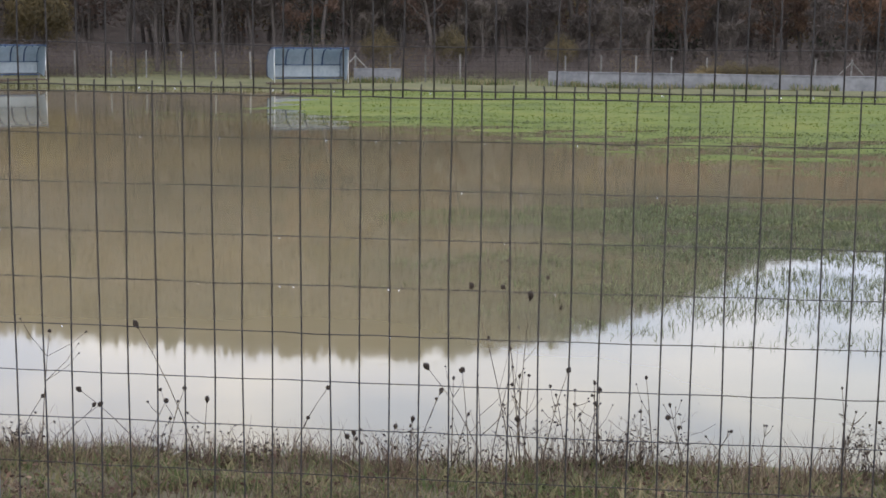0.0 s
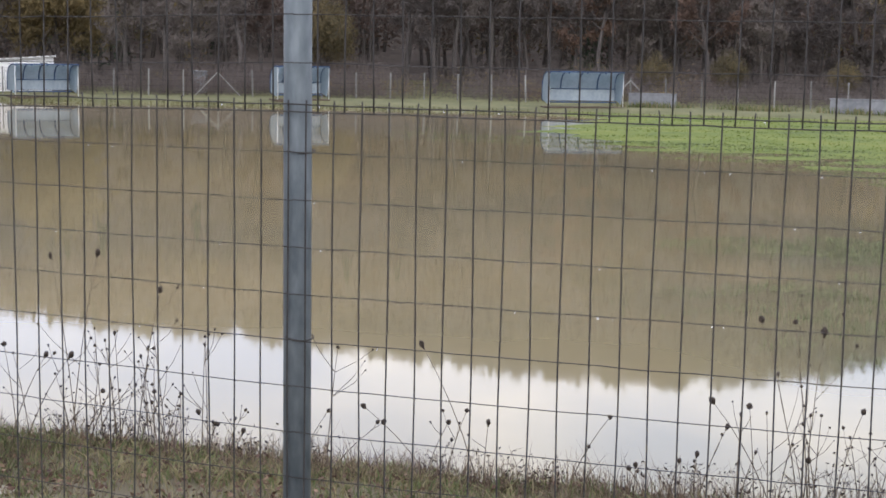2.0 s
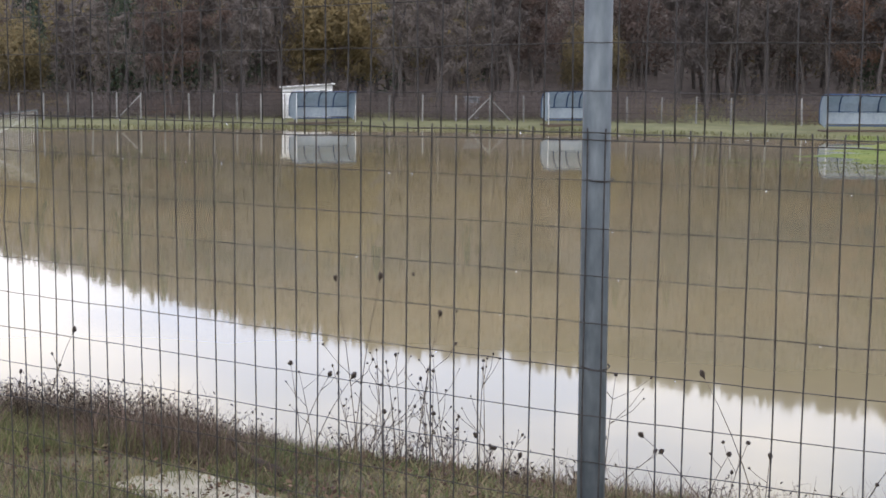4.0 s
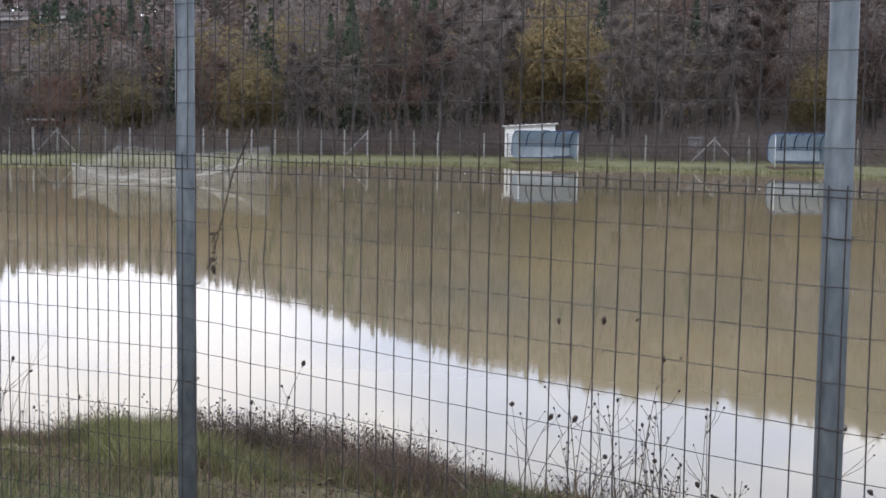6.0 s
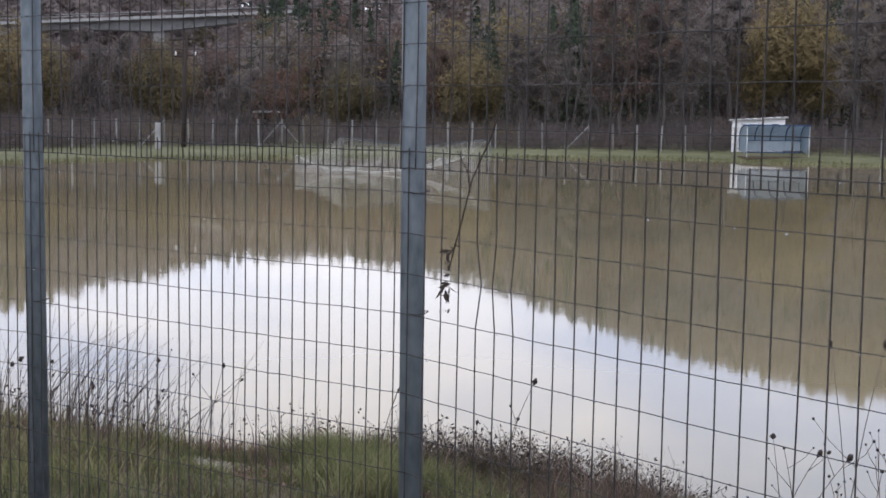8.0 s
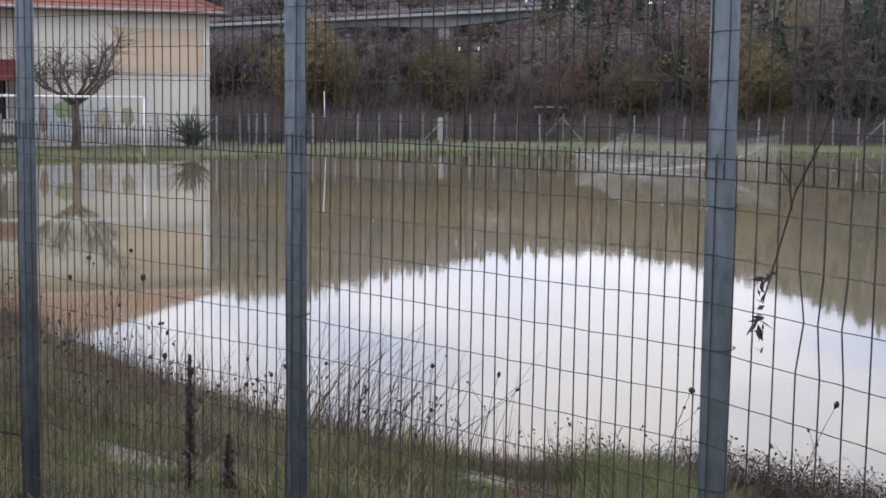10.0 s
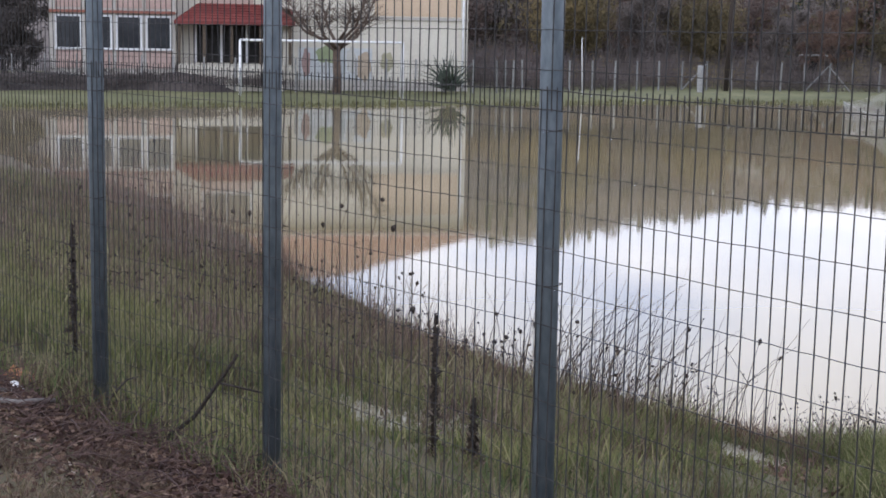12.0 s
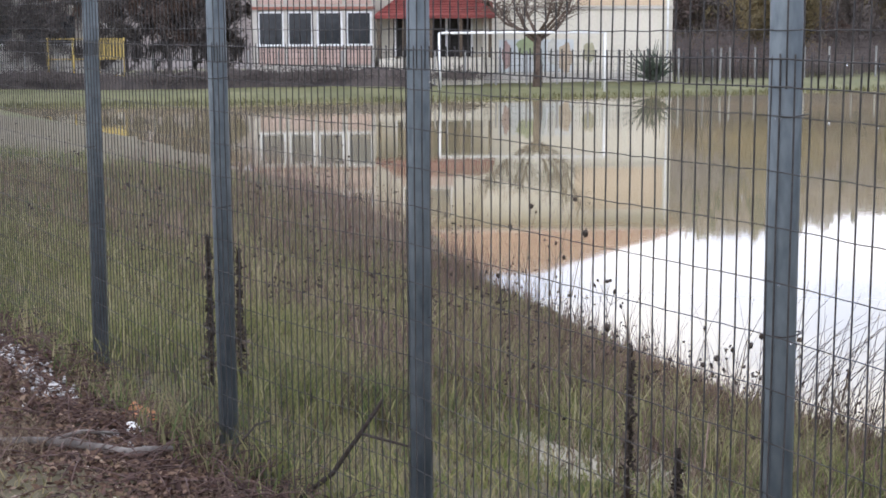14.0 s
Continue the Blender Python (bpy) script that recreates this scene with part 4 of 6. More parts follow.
def tree_parts(seed, height, spread, cards, card, trunk_h=0.35, limbs=9, shape="round", thin=0.26):
    """Trunk and limbs as one pile, twigs and leaves as the other."""
    r, rs = random.Random(seed), np.random.RandomState(seed)
    wood, crown = Pile(), Pile()
    bend = [Vector((r.uniform(-0.09, 0.09) * height * k, r.uniform(-0.09, 0.09) * height * k, height * k * 0.92)) for k in (0, 0.25, 0.5, 0.75, 1)]
    bend[0] = Vector((0, 0, -0.3))
    r0 = height * 0.016
    runs = [(bend, [r0, r0 * 0.8, r0 * 0.55, r0 * 0.3, r0 * 0.1])]
    tips = []
    for k in range(limbs):
        t = trunk_h + (0.95 - trunk_h) * k / limbs + r.uniform(-0.03, 0.03)
        base = bend[0].lerp(bend[4], t)
        i = min(int(t * 4), 3)
        base = bend[i].lerp(bend[i + 1], t * 4 - i)
        ang = k * 2.4 + r.uniform(-0.5, 0.5)
        if shape == "round":
            reach = spread * (0.55 + 0.45 * math.sin(math.pi * min(1, (t - trunk_h) / (1 - trunk_h) * 0.9 + 0.1)))
        elif shape == "tall":
            reach = spread * (1.0 - 0.6 * t)
        else:
            reach = spread * (1.05 - t)
        rise = (0.75 if shape != "cone" else -0.12) * reach * r.uniform(0.6, 1.3)
        tip = base + Vector((math.cos(ang) * reach, math.sin(ang) * reach, rise))
        mid = base.lerp(tip, 0.5) + Vector((0, 0, 0.12 * reach))
        rr = r0 * 0.45 * (1.1 - t)
        runs.append(([base, mid, tip], [rr, rr * 0.6, rr * 0.2]))
        tips.append((base, mid, tip, reach))
        for s in range(3):
            p = base.lerp(tip, 0.45 + 0.2 * s)
            e = p + Vector((r.uniform(-1, 1), r.uniform(-1, 1), r.uniform(0.1, 1.0))) * reach * 0.4
            runs.append(([p, p.lerp(e, 0.5) + Vector((0, 0, 0.05 * reach)), e], [rr * 0.45, rr * 0.3, rr * 0.12]))
            tips.append((p, p.lerp(e, 0.5), e, reach * 0.5))
    wood.tubes(runs)
    per = max(1, cards // len(tips))
    for base, mid, tip, reach in tips:
        t = rs.uniform(0.2, 1.02, per)
        c = np.array(base)[None] * (1 - t[:, None]) + np.array(tip)[None] * t[:, None]
        c = c + rs.normal(size=(per, 3)) * reach * np.array([0.15, 0.15, 0.13])
        crown.slivers(c, card, rs, thin=thin)
    return wood, crown


KINDS = []
for seed, (h, sp, n, cd, th, lb, shp, leaf, bark, words) in enumerate([
        (13, 3.2, 7500, 0.19, 0.30, 15, "tall", BROWN, BARK, "bare brown riverside poplar with thin twigs"),
        (11, 3.4, 7500, 0.17, 0.28, 14, "round", RUST, BARK, "rust brown autumn tree with sparse leaves"),
        (14, 3.0, 6000, 0.19, 0.38, 13, "tall", BROWN, BARK, "tall bare tree with grey bark"),
        (9, 3.6, 12000, 0.13, 0.18, 12, "round", OLIVE, BARK, "rounded willow with yellow-green leaves"),
        (12, 3.0, 7500, 0.17, 0.3, 14, "tall", RUST, BARK, "slim russet autumn tree"),
        (7, 2.6, 7500, 0.15, 0.15, 10, "round", BROWN, BARK, "low brown thicket tree")]):
    wood, crown = tree_parts(seed + 11, h, sp, n, cd, th, lb, shp)
    KINDS.append((wood.mesh("trunk", bark), crown.mesh("crown", leaf), words, h))


wk = np.random.RandomState(41)
willow = Pile()
for bx_, by_, bz_, br_ in ((0, 0, 6.3, 2.3), (1.7, 0.4, 5.0, 1.9), (-1.6, -0.5, 5.2, 2.0), (0.3, 1.6, 4.8, 1.8), (-0.2, -1.7, 4.7, 1.8), (1.0, -1.0, 3.3, 1.5), (-1.1, 1.1, 3.2, 1.5)):
    d_ = wk.normal(size=(1700, 3))
    d_ /= np.linalg.norm(d_, axis=1, keepdims=True)
    c_ = d_ * br_ * (wk.uniform(0.45, 1.0, (1700, 1)) + 0.22 * np.sin(d_[:, :1] * 6 + bx_ * 3) * np.cos(d_[:, 2:] * 5 + by_ * 2)) * np.array([1, 1, 1.12]) + np.array([bx_, by_, bz_])
    willow.slivers(c_, 0.17, wk, thin=0.3, facing=d_, stray=0.3)
KINDS[3] = (KINDS[3][0], willow.mesh("crown", OLIVE), KINDS[3][2], 8.8)


def plant(kind, x, y, scale=1.0, turn=0.0, squash=1.0):
    wood, crown, words, h = KINDS[kind]
    t = thing("tree", (x, y, float(ground_z(x, y)) - 0.05), turn, words, "tree", "trees behind the perimeter fence")
    t.scale = (scale, scale, scale * squash)
    shared("trunk", wood, t)
    shared("crown", crown, t)
    return t


def fit_height(kind, x, y, slack, low=3.2):
    """The scale at which a tree stays under the skyline."""
    room = sky_top(x, y, slack) - float(ground_z(x, y))
    return max(low, room) / KINDS[kind][3]


tr = random.Random(21)
WILLOWS = [(-50.5, 80.5, 1.25), (-66.8, 57.3, 1.0), (-62.0, 63.0, 0.75), (-73.6, 48.2, 0.9), (-74.2, 39.4, 0.85), (-35.0, 88.0, 0.8), (-12.8, 87.2, 0.36), (-8.3, 87.8, 0.38), (-1.5, 88.3, 0.33), (20.0, 90.0, 0.4)]
# front row behind the perimeter fence
az = -26.0
while az < 64:
    rad = np.interp(az, [-26, 0, 20, 35, 45, 55, 64], [98, 92, 88, 86, 84, 84, 86]) + tr.uniform(-2, 9)
    p = polar(az, rad)
    if any(abs(az - math.degrees(math.atan2(-wx, wy))) < (1.5 if s < 0.5 else 2.0) and rad < math.hypot(wx, wy) + 2 for wx, wy, s in WILLOWS):
        az += 0.6
        continue
    k = tr.choice([0, 0, 1, 2, 2, 4, 5])
    if 44 < az < 66:
        k = tr.choice([1, 4, 5, 5])
    most = fit_height(k, p.x, p.y, 0.9)
    if az > 52:
        most = min(most, (3 + 0.040 * rad) / KINDS[k][3])
    plant(k, p.x, p.y, min(most, tr.uniform(0.8, 1.15)) * tr.uniform(0.78, 1.0), tr.uniform(0, 360))
    az += tr.uniform(0.8, 1.6)
# willows that stand out
for x, y, s in WILLOWS:
    plant(3, x, y, min(s, fit_height(3, x, y, 1.0, 2.0)), tr.uniform(0, 360))
for s_, b_, k_, sc in ((20.2, 3, 5, 0.85), (21.0, 1.5, 5, 0.7), (21.8, 4, 5, 1.0), (22.7, 1, 1, 0.55), (23.6, 3, 5, 0.9), (24.6, 1.5, 5, 0.75), (25.6, -0.5, 5, 0.6), (26.6, 0.5, 1, 0.55), (27.8, -1, 5, 0.65), (29.0, 0, 5, 0.7), (30.5, -0.6, 5, 0.6), (32.5, -0.8, 1, 0.5), (35.0, -0.8, 5, 0.6), (38.0, -0.8, 5, 0.65), (46.0, 2, 5, 0.9), (50.0, 4, 1, 0.8), (55.0, 3, 5, 1.0)):
    q = BC - BD * s_ - Vector((BD.y, -BD.x, 0)) * b_
    plant(k_, q.x, q.y, sc, s_ * 20)

for x, y, s in ((6.6, 75.4, 0.34), (8.0, 75.6, 0.4), (9.6, 75.6, 0.36)):
    plant(3, x, y, s, x * 90, 0.42)

# the wood on the hill: one mass
crown_sets = {0: Pile(), 1: Pile(), 2: Pile(), 3: Pile(), 4: Pile()}
trunk_pile = Pile()
hr, hs = random.Random(5), np.random.RandomState(5)
# grey scrub of the far slope, its colour lifted further to stand for haze
HAZYTWIG = mat("hazy_twig", [(0.36, (0.12, 0.1, 0.094)), (0.5, (0.19, 0.158, 0.148)), (0.64, (0.26, 0.215, 0.195))], 0.12, 0.9, 0, 0, 7, islands=0.04, through_light=0.45)
LEAFSET = [BROWN, RUST, OLIVE, PINE, HAZYTWIG]
for k in range(4440):
    az = hr.uniform(-26, 72)
    r = 100 + 190 * hr.random() ** 1.1
    if k >= 4400:
        az, r = hr.uniform(48.5, 52.8), hr.uniform(140, 164)
    p = polar(az, r)
    if abs(r - VR) < 6 and az > 44:
        continue
    z = float(ground_z(p.x, p.y))
    patch = float(smooth_noise(p.x, p.y, 0.035, 4))
    crest = r > float(np.interp(az, FOOT_AZ, FOOT_R)) + 85
    kind = hr.choices([0, 1, 2, 3], [4, 4 + 4 * patch, 1.2 - patch, 2.5 if crest else max(0.1, -6 * patch - 1.2)])[0]
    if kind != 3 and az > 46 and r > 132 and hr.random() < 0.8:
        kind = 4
    tall = hr.uniform(7, 12) * (0.8 if az > 44 else 1.0)
    room = sky_top(p.x, p.y, hr.uniform(-0.2, 0.25)) - z
    if k >= 4400:
        kind, tall = (3 if k % 3 else 1), hr.uniform(9, 12)
        room = max(room, 12.5)
    if crest:
        tall = max(6.0, min(room, 11.0))
    if az > 52.5 and r < VR + 6:
        room = min(room, 3 + 0.036 * r - z)
    if room < 2.5:
        continue
    tall = min(tall, room)
    wide = tall * hr.uniform(0.26, 0.42)
    n = int(np.interp(r, [100, 118, 150, 290], [640, 560, 230, 110]))
    size = float(np.interp(r, [100, 118, 150, 290], [0.17, 0.19, 0.36, 0.62]))
    u = hs.uniform(-1, 1, (n, 3))
    u /= np.maximum(np.linalg.norm(u, axis=1, keepdims=True), 0.6)
    if kind == 3:
        t = hs.uniform(0.1, 1, n)
        rad = (1 - t) * wide * 0.75 * np.sqrt(hs.uniform(0.2, 1, n))
        a = hs.uniform(0, 6.3, n)
        c = np.stack([np.cos(a) * rad, np.sin(a) * rad, t * tall], 1)
        ball = np.stack([np.cos(a), np.sin(a), np.full(n, 0.35)], 1)
    else:
        m = hr.randint(7, 12)
        seat = hs.normal(size=(m, 3))
        seat /= np.linalg.norm(seat, axis=1, keepdims=True)
        seat = seat * hs.uniform(0.35, 0.95, (m, 1)) * np.array([wide, wide, tall * 0.36]) + np.array([0, 0, tall * 0.58])
        girth = hs.uniform(0.3, 0.55, m) * wide
        pick_ = hs.randint(0, m, n)
        ball = hs.normal(size=(n, 3))
        ball /= np.linalg.norm(ball, axis=1, keepdims=True)
        c = seat[pick_] + ball * (girth[pick_] * hs.uniform(0.55, 1.1, n))[:, None] * np.array([1, 1, 1.15])
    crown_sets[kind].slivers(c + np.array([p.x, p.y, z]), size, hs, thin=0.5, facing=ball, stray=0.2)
    if r < 128:
        trunk_pile.tubes([([Vector((p.x, p.y, z - 0.3)), Vector((p.x + hr.uniform(-0.9, 0.9), p.y, z + tall * 0.5)), Vector((p.x + hr.uniform(-1.7, 1.7), p.y, z + tall * 0.95))], [0.17, 0.11, 0.03])], 4)
for i, words in enumerate(("leafless brown wood on the hillside", "russet autumn wood on the hillside", "yellowing trees on the hillside", "dark pines on the hillside", "leafless grey scrub on the far slope, paled with haze")):
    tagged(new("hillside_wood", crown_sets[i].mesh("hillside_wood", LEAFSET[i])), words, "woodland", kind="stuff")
tagged(new("hillside_trunk", trunk_pile.mesh("hillside_trunk", BARK)), "dark trunks of the hillside wood", "woodland", kind="stuff")

# undergrowth behind the perimeter fence
brush = {0: Pile(), 1: Pile(), 2: Pile()}
bs = np.random.RandomState(9)
for k in range(900):
    t = bs.uniform(0, 1)
    i = min(int(t * (len(LINE) - 4)), len(LINE) - 5)
    f = t * (len(LINE) - 4) - i
    ax, ay = LINE[i]
    bx, by = LINE[i + 1]
    out = bs.uniform(0.8, 14)
    d = Vector((bx - ax, by - ay, 0)).normalized()
    x, y = ax + (bx - ax) * f + d.y * out, ay + (by - ay) * f - d.x * out
    if math.hypot(x, y) < math.hypot(ax + (bx - ax) * f, ay + (by - ay) * f):
        x, y = ax + (bx - ax) * f - d.y * out, ay + (by - ay) * f + d.x * out
    h = bs.uniform(0.5, 1.3) + out * 0.09
    n = int(170 + 130 * h)
    c = bs.normal(size=(n, 3)) * np.array([0.8, 0.8, h * 0.3]) + np.array([x, y, float(ground_z(x, y)) + h * 0.45])
    brush[0 if k % 9 else (1 if k % 2 else 2)].slivers(c, 0.15, bs, thin=0.09)
for i, (m, words) in enumerate(((SCRUB, "grey-brown scrub behind the perimeter fence"), (RUST, "russet scrub behind the perimeter fence"), (OLIVE, "green scrub behind the perimeter fence"))):
    tagged(new("scrub", brush[i].mesh("scrub", m)), words, "scrub", kind="stuff")

# bare tree and yucca in front of the school
bt = thing("bare_tree", (-60.31, 20.17, float(ground_z(-60.31, 20.17))), 40, "leafless pruned tree in front of the school wall", "tree")
bt.scale = (1.3, 1.3, 1.3)
TWIGWOOD = mat("brown_twig", two((0.06, 0.042, 0.032), (0.15, 0.11, 0.085)), 3, 0.9, 0, 0.3)
trs = random.Random(31)
runs = [([(0, 0, -0.2), (0.03, 0, 0.6), (-0.02, 0.02, 1.25), (0.02, 0, 1.7)], [0.17, 0.14, 0.13, 0.12])]
twigs_ = []
for k in range(8):
    a = k * 0.785 + trs.uniform(-0.2, 0.2)
    out, rise = trs.uniform(1.2, 2.3), trs.uniform(1.0, 2.9)
    base = Vector((0, 0, trs.uniform(1.3, 1.7)))
    tip = base + Vector((math.cos(a) * out, math.sin(a) * out, rise))
    mid = base.lerp(tip, 0.45) + Vector((math.cos(a), math.sin(a), -0.3)) * 0.25
    runs.append(([base, mid, tip], [0.065, 0.042, 0.016]))
    for s in range(44):
        p = (mid if s < 4 else base.lerp(mid, 0.7)).lerp(tip, trs.uniform(0.1, 0.95))
        e = p + Vector((trs.uniform(-0.9, 0.9) + math.cos(a) * 0.2, trs.uniform(-0.9, 0.9) + math.sin(a) * 0.2, trs.uniform(-0.1, 0.8)))
        twigs_.append(([p, p.lerp(e, 0.5) + Vector((0, 0, 0.06)), e], [0.013, 0.009, 0.004]))
shared("trunk", tubes("trunk", runs, TWIGWOOD, 7), bt)
shared("twig_spray", tubes("twig_spray", twigs_, TWIGWOOD, 4), bt)
YUCCA = mat("yucca_leaf", two((0.03, 0.042, 0.03), (0.075, 0.09, 0.062)), 3, 0.6)
yu = thing("yucca", (-60.63, 25.70, float(ground_z(-60.63, 25.70))), 0, "spiky dark green yucca bush by the wall", "shrub")
runs = []
for k in range(90):
    a, el = trs.uniform(0, 6.3), trs.uniform(0.1, 1.5)
    L = trs.uniform(0.8, 1.5)
    b = Vector((trs.uniform(-0.3, 0.3), trs.uniform(-0.3, 0.3), trs.uniform(0.1, 0.6)))
    runs.append(([b, b + Vector((math.cos(a) * math.cos(el), math.sin(a) * math.cos(el), math.sin(el))) * L], [0.05, 0.008]))
shared("leaf_blade", tubes("leaf_blade", runs, YUCCA, 4, False), yu)
bank_v, bank_f = [], []
NB_ = 64
for k in range(NB_ + 1):
    s = 10.8 + 24.0 * k / NB_
    end = min(1.0, k / 4, (NB_ - k) / 4)
    for j, (o, h) in enumerate(((1.2, -0.3), (1.35, 0.42), (1.8, 0.6), (2.4, 0.56), (2.9, 0.35), (3.4, -0.3))):
        q = BC - BD * s + Vector((BD.y, -BD.x, 0)) * (o + 0.12 * math.sin(s * 1.7 + j))
        top = h if h < 0 else h * end * (1 + 0.22 * math.sin(s * 0.9 + j) + 0.12 * math.sin(s * 3.1 + 2 * j))
        bank_v.append((q.x, q.y, float(ground_z(q.x, q.y)) + top))
for k in range(NB_):
    for j in range(5):
        bank_f.append((k * 6 + j, k * 6 + j + 1, (k + 1) * 6 + j + 1, (k + 1) * 6 + j))
EARTH = mat("dark_earth", two((0.035, 0.029, 0.027), (0.085, 0.07, 0.062)), 1.6, 0.95, 0, 0.6, 8)
tagged(new("earth_bank", mesh_of("earth_bank", bank_v, bank_f, EARTH, True)), "low bank of dark bare earth before the school", "earth bank")
hedge = Pile()
for k in range(70):
    s = bs.uniform(9.5, 32)
    q = BC - BD * s + Vector((BD.y, -BD.x, 0)) * bs.uniform(2.0, 3.2)
    h = bs.uniform(0.15, 0.4)
    c = bs.normal(size=(220, 3)) * np.array([0.55, 0.55, h * 0.4]) + np.array([q.x, q.y, float(ground_z(q.x, q.y)) + 0.35 + h * 0.5])
    hedge.slivers(c, 0.1, bs, thin=0.25)
tagged(new("dead_brush", hedge.mesh("dead_brush", BROWN)), "low dead brush on the earth bank by the school", "brush", kind="stuff")


# ---- vegetation of the near bank ----
def blades(name, xy, height, width, lean, rs, material, label):
    """Grass: each blade two bent quads standing on the ground."""
    # the grass is thin in the puddles and flattened on the trodden side of them
    height = np.asarray(height, float)
    for px, py, rx, ry, zp in DENTS:
        wet = np.hypot((xy[:, 0] - px) / rx, (xy[:, 1] - py) / ry)
        trod = np.hypot((xy[:, 0] - px - 0.45) / (rx + 0.5), (xy[:, 1] - py + 0.28) / (ry + 0.42))
        height = height * np.clip(0.5 + 0.9 * (trod - 0.7), 0.5, 1)
        keep = (wet > 0.95) | (np.sin(xy[:, 0] * 23 + 3 * xy[:, 1]) * np.sin(xy[:, 1] * 41) + rs.uniform(-0.7, 0.7, len(xy)) > -0.75)
        xy, height = xy[keep], height[keep]
    n = len(xy)
    z = ground_z(xy[:, 0], xy[:, 1]) - 0.01
    a = rs.uniform(0, 2 * np.pi, n)
    side = np.stack([np.cos(a), np.sin(a), np.zeros(n)], 1)
    b = rs.uniform(0, 2 * np.pi, n)
    ln_ = np.stack([np.cos(b), np.sin(b), np.zeros(n)], 1) * (lean * height * rs.uniform(0.1, 1.0, n))[:, None]
    root = np.stack([xy[:, 0], xy[:, 1], z], 1)
    up_ = np.stack([np.zeros(n), np.zeros(n), height], 1)
    w = (width * rs.uniform(0.6, 1.3, n))[:, None]
    mid, tip = root + up_ * 0.55 + ln_ * 0.3, root + up_ * 0.95 + ln_
    v = np.stack([root - side * w, root + side * w, mid + side * w * 0.75, mid - side * w * 0.75, tip + side * w * 0.12, tip - side * w * 0.12], 1).reshape(-1, 3)
    i = np.arange(n)[:, None] * 6
    q = np.concatenate([i + [0, 1, 2, 3], i + [3, 2, 4, 5]], 0)
    return tagged(new(name, mesh_np(name, v, q, material, 4)), label, "grass", kind="stuff")


gs = np.random.RandomState(3)


def bank_points(n, x0, x1, lo, hi, clump=0.0):
    """Points on the bank; lo and hi run from 0 at the fence to 1 at the water."""
    x = gs.uniform(x0, x1, n)
    u = gs.uniform(lo, hi, n)
    fy = fence_y(x)
    sh = np.interp(x, POOL_A[9:, 0], POOL_A[9:, 1])
    y = fy + (sh - fy) * u
    if clump:
        x, y = x + gs.normal(size=n) * clump, y + gs.normal(size=n) * clump
    keep = (smooth_noise(x, y, 2.3, 3) + gs.uniform(-0.9, 0.9, n)) > -0.22
    return np.stack([x, y], 1)[keep]


def wall_of(xy, lo, hi):
    k = 0.5 + 0.5 * smooth_noise(xy[:, 0], xy[:, 1], 1.4, 8)
    sh = np.interp(xy[:, 0], POOL_A[9:, 0], POOL_A[9:, 1])
    near_water = np.where(xy[:, 0] < -8.2, np.clip((sh - xy[:, 1]) / 2.0, 0.28, 1.0), 1.0)
    return (lo + (hi - lo) * k) * gs.uniform(0.5, 1.25, len(xy)) * near_water


p = bank_points(52000, -9, 7, 0.25, 1.02)
blades("bank_grass", p, wall_of(p, 0.05, 0.14), 0.0038, 1.2, gs, BLADE, "short mixed green and brown grass on the bank")
p = bank_points(30000, -9, 7, 0.55, 1.03)
blades("dry_grass", p, wall_of(p, 0.05, 0.2), 0.0028, 1.5, gs, DRYBLADE, "tangled dry brown grass at the water's edge")
p = bank_points(50000, -30, -8, -0.05, 1.02)
blades("bank_grass", p, wall_of(p, 0.12, 0.32), 0.0045, 0.8, gs, BLADE, "longer green grass on the bank")
p = bank_points(42000, -26, -7.5, 0.15, 1.0)
blades("dry_grass", p, wall_of(p, 0.12, 0.34), 0.0032, 0.9, gs, DRYBLADE, "dry pale grass along the shore")
# tall thin bents at the shore
p = bank_points(1400, -18, -8.8, 0.74, 1.0)
blades("tall_bent", p, wall_of(p, 1.2, 2.1), 0.0026, 0.45, gs, DRYBLADE, "tall thin dry grass stalks")
p = bank_points(16000, -9.5, -3.5, -0.04, 0.35)
blades("bank_grass", p, wall_of(p, 0.10, 0.26), 0.004, 0.8, gs, BLADE, "green grass along the inside of the fence")
p = bank_points(9000, -9.5, -3.5, -0.04, 0.5)
blades("dry_grass", p, wall_of(p, 0.10, 0.28), 0.003, 1.0, gs, DRYBLADE, "dry brown grass along the inside of the fence")
c = bank_points(130, -4.2, 6.5, 0.8, 1.0)
p = np.repeat(c, 42, 0) + gs.normal(size=(len(c) * 42, 2)) * [0.13, 0.07]
blades("straw_clump", p, gs.uniform(0.08, 0.34, len(p)) * np.repeat(gs.uniform(0.5, 1.3, len(c)), 42), 0.0027, 0.8, gs, DRYBLADE, "clumps of orange-brown dry grass at the water's edge")
p = bank_points(1500, -4.5, 6.5, 0.86, 1.0)
blades("twig_stand", p, gs.uniform(0.18, 0.5, len(p)) * (0.55 + 0.45 * smooth_noise(p[:, 0], p[:, 1], 2.4, 5)), 0.0022, 0.55, gs, WEED, "thin upright twigs of dead weeds at the water's edge")
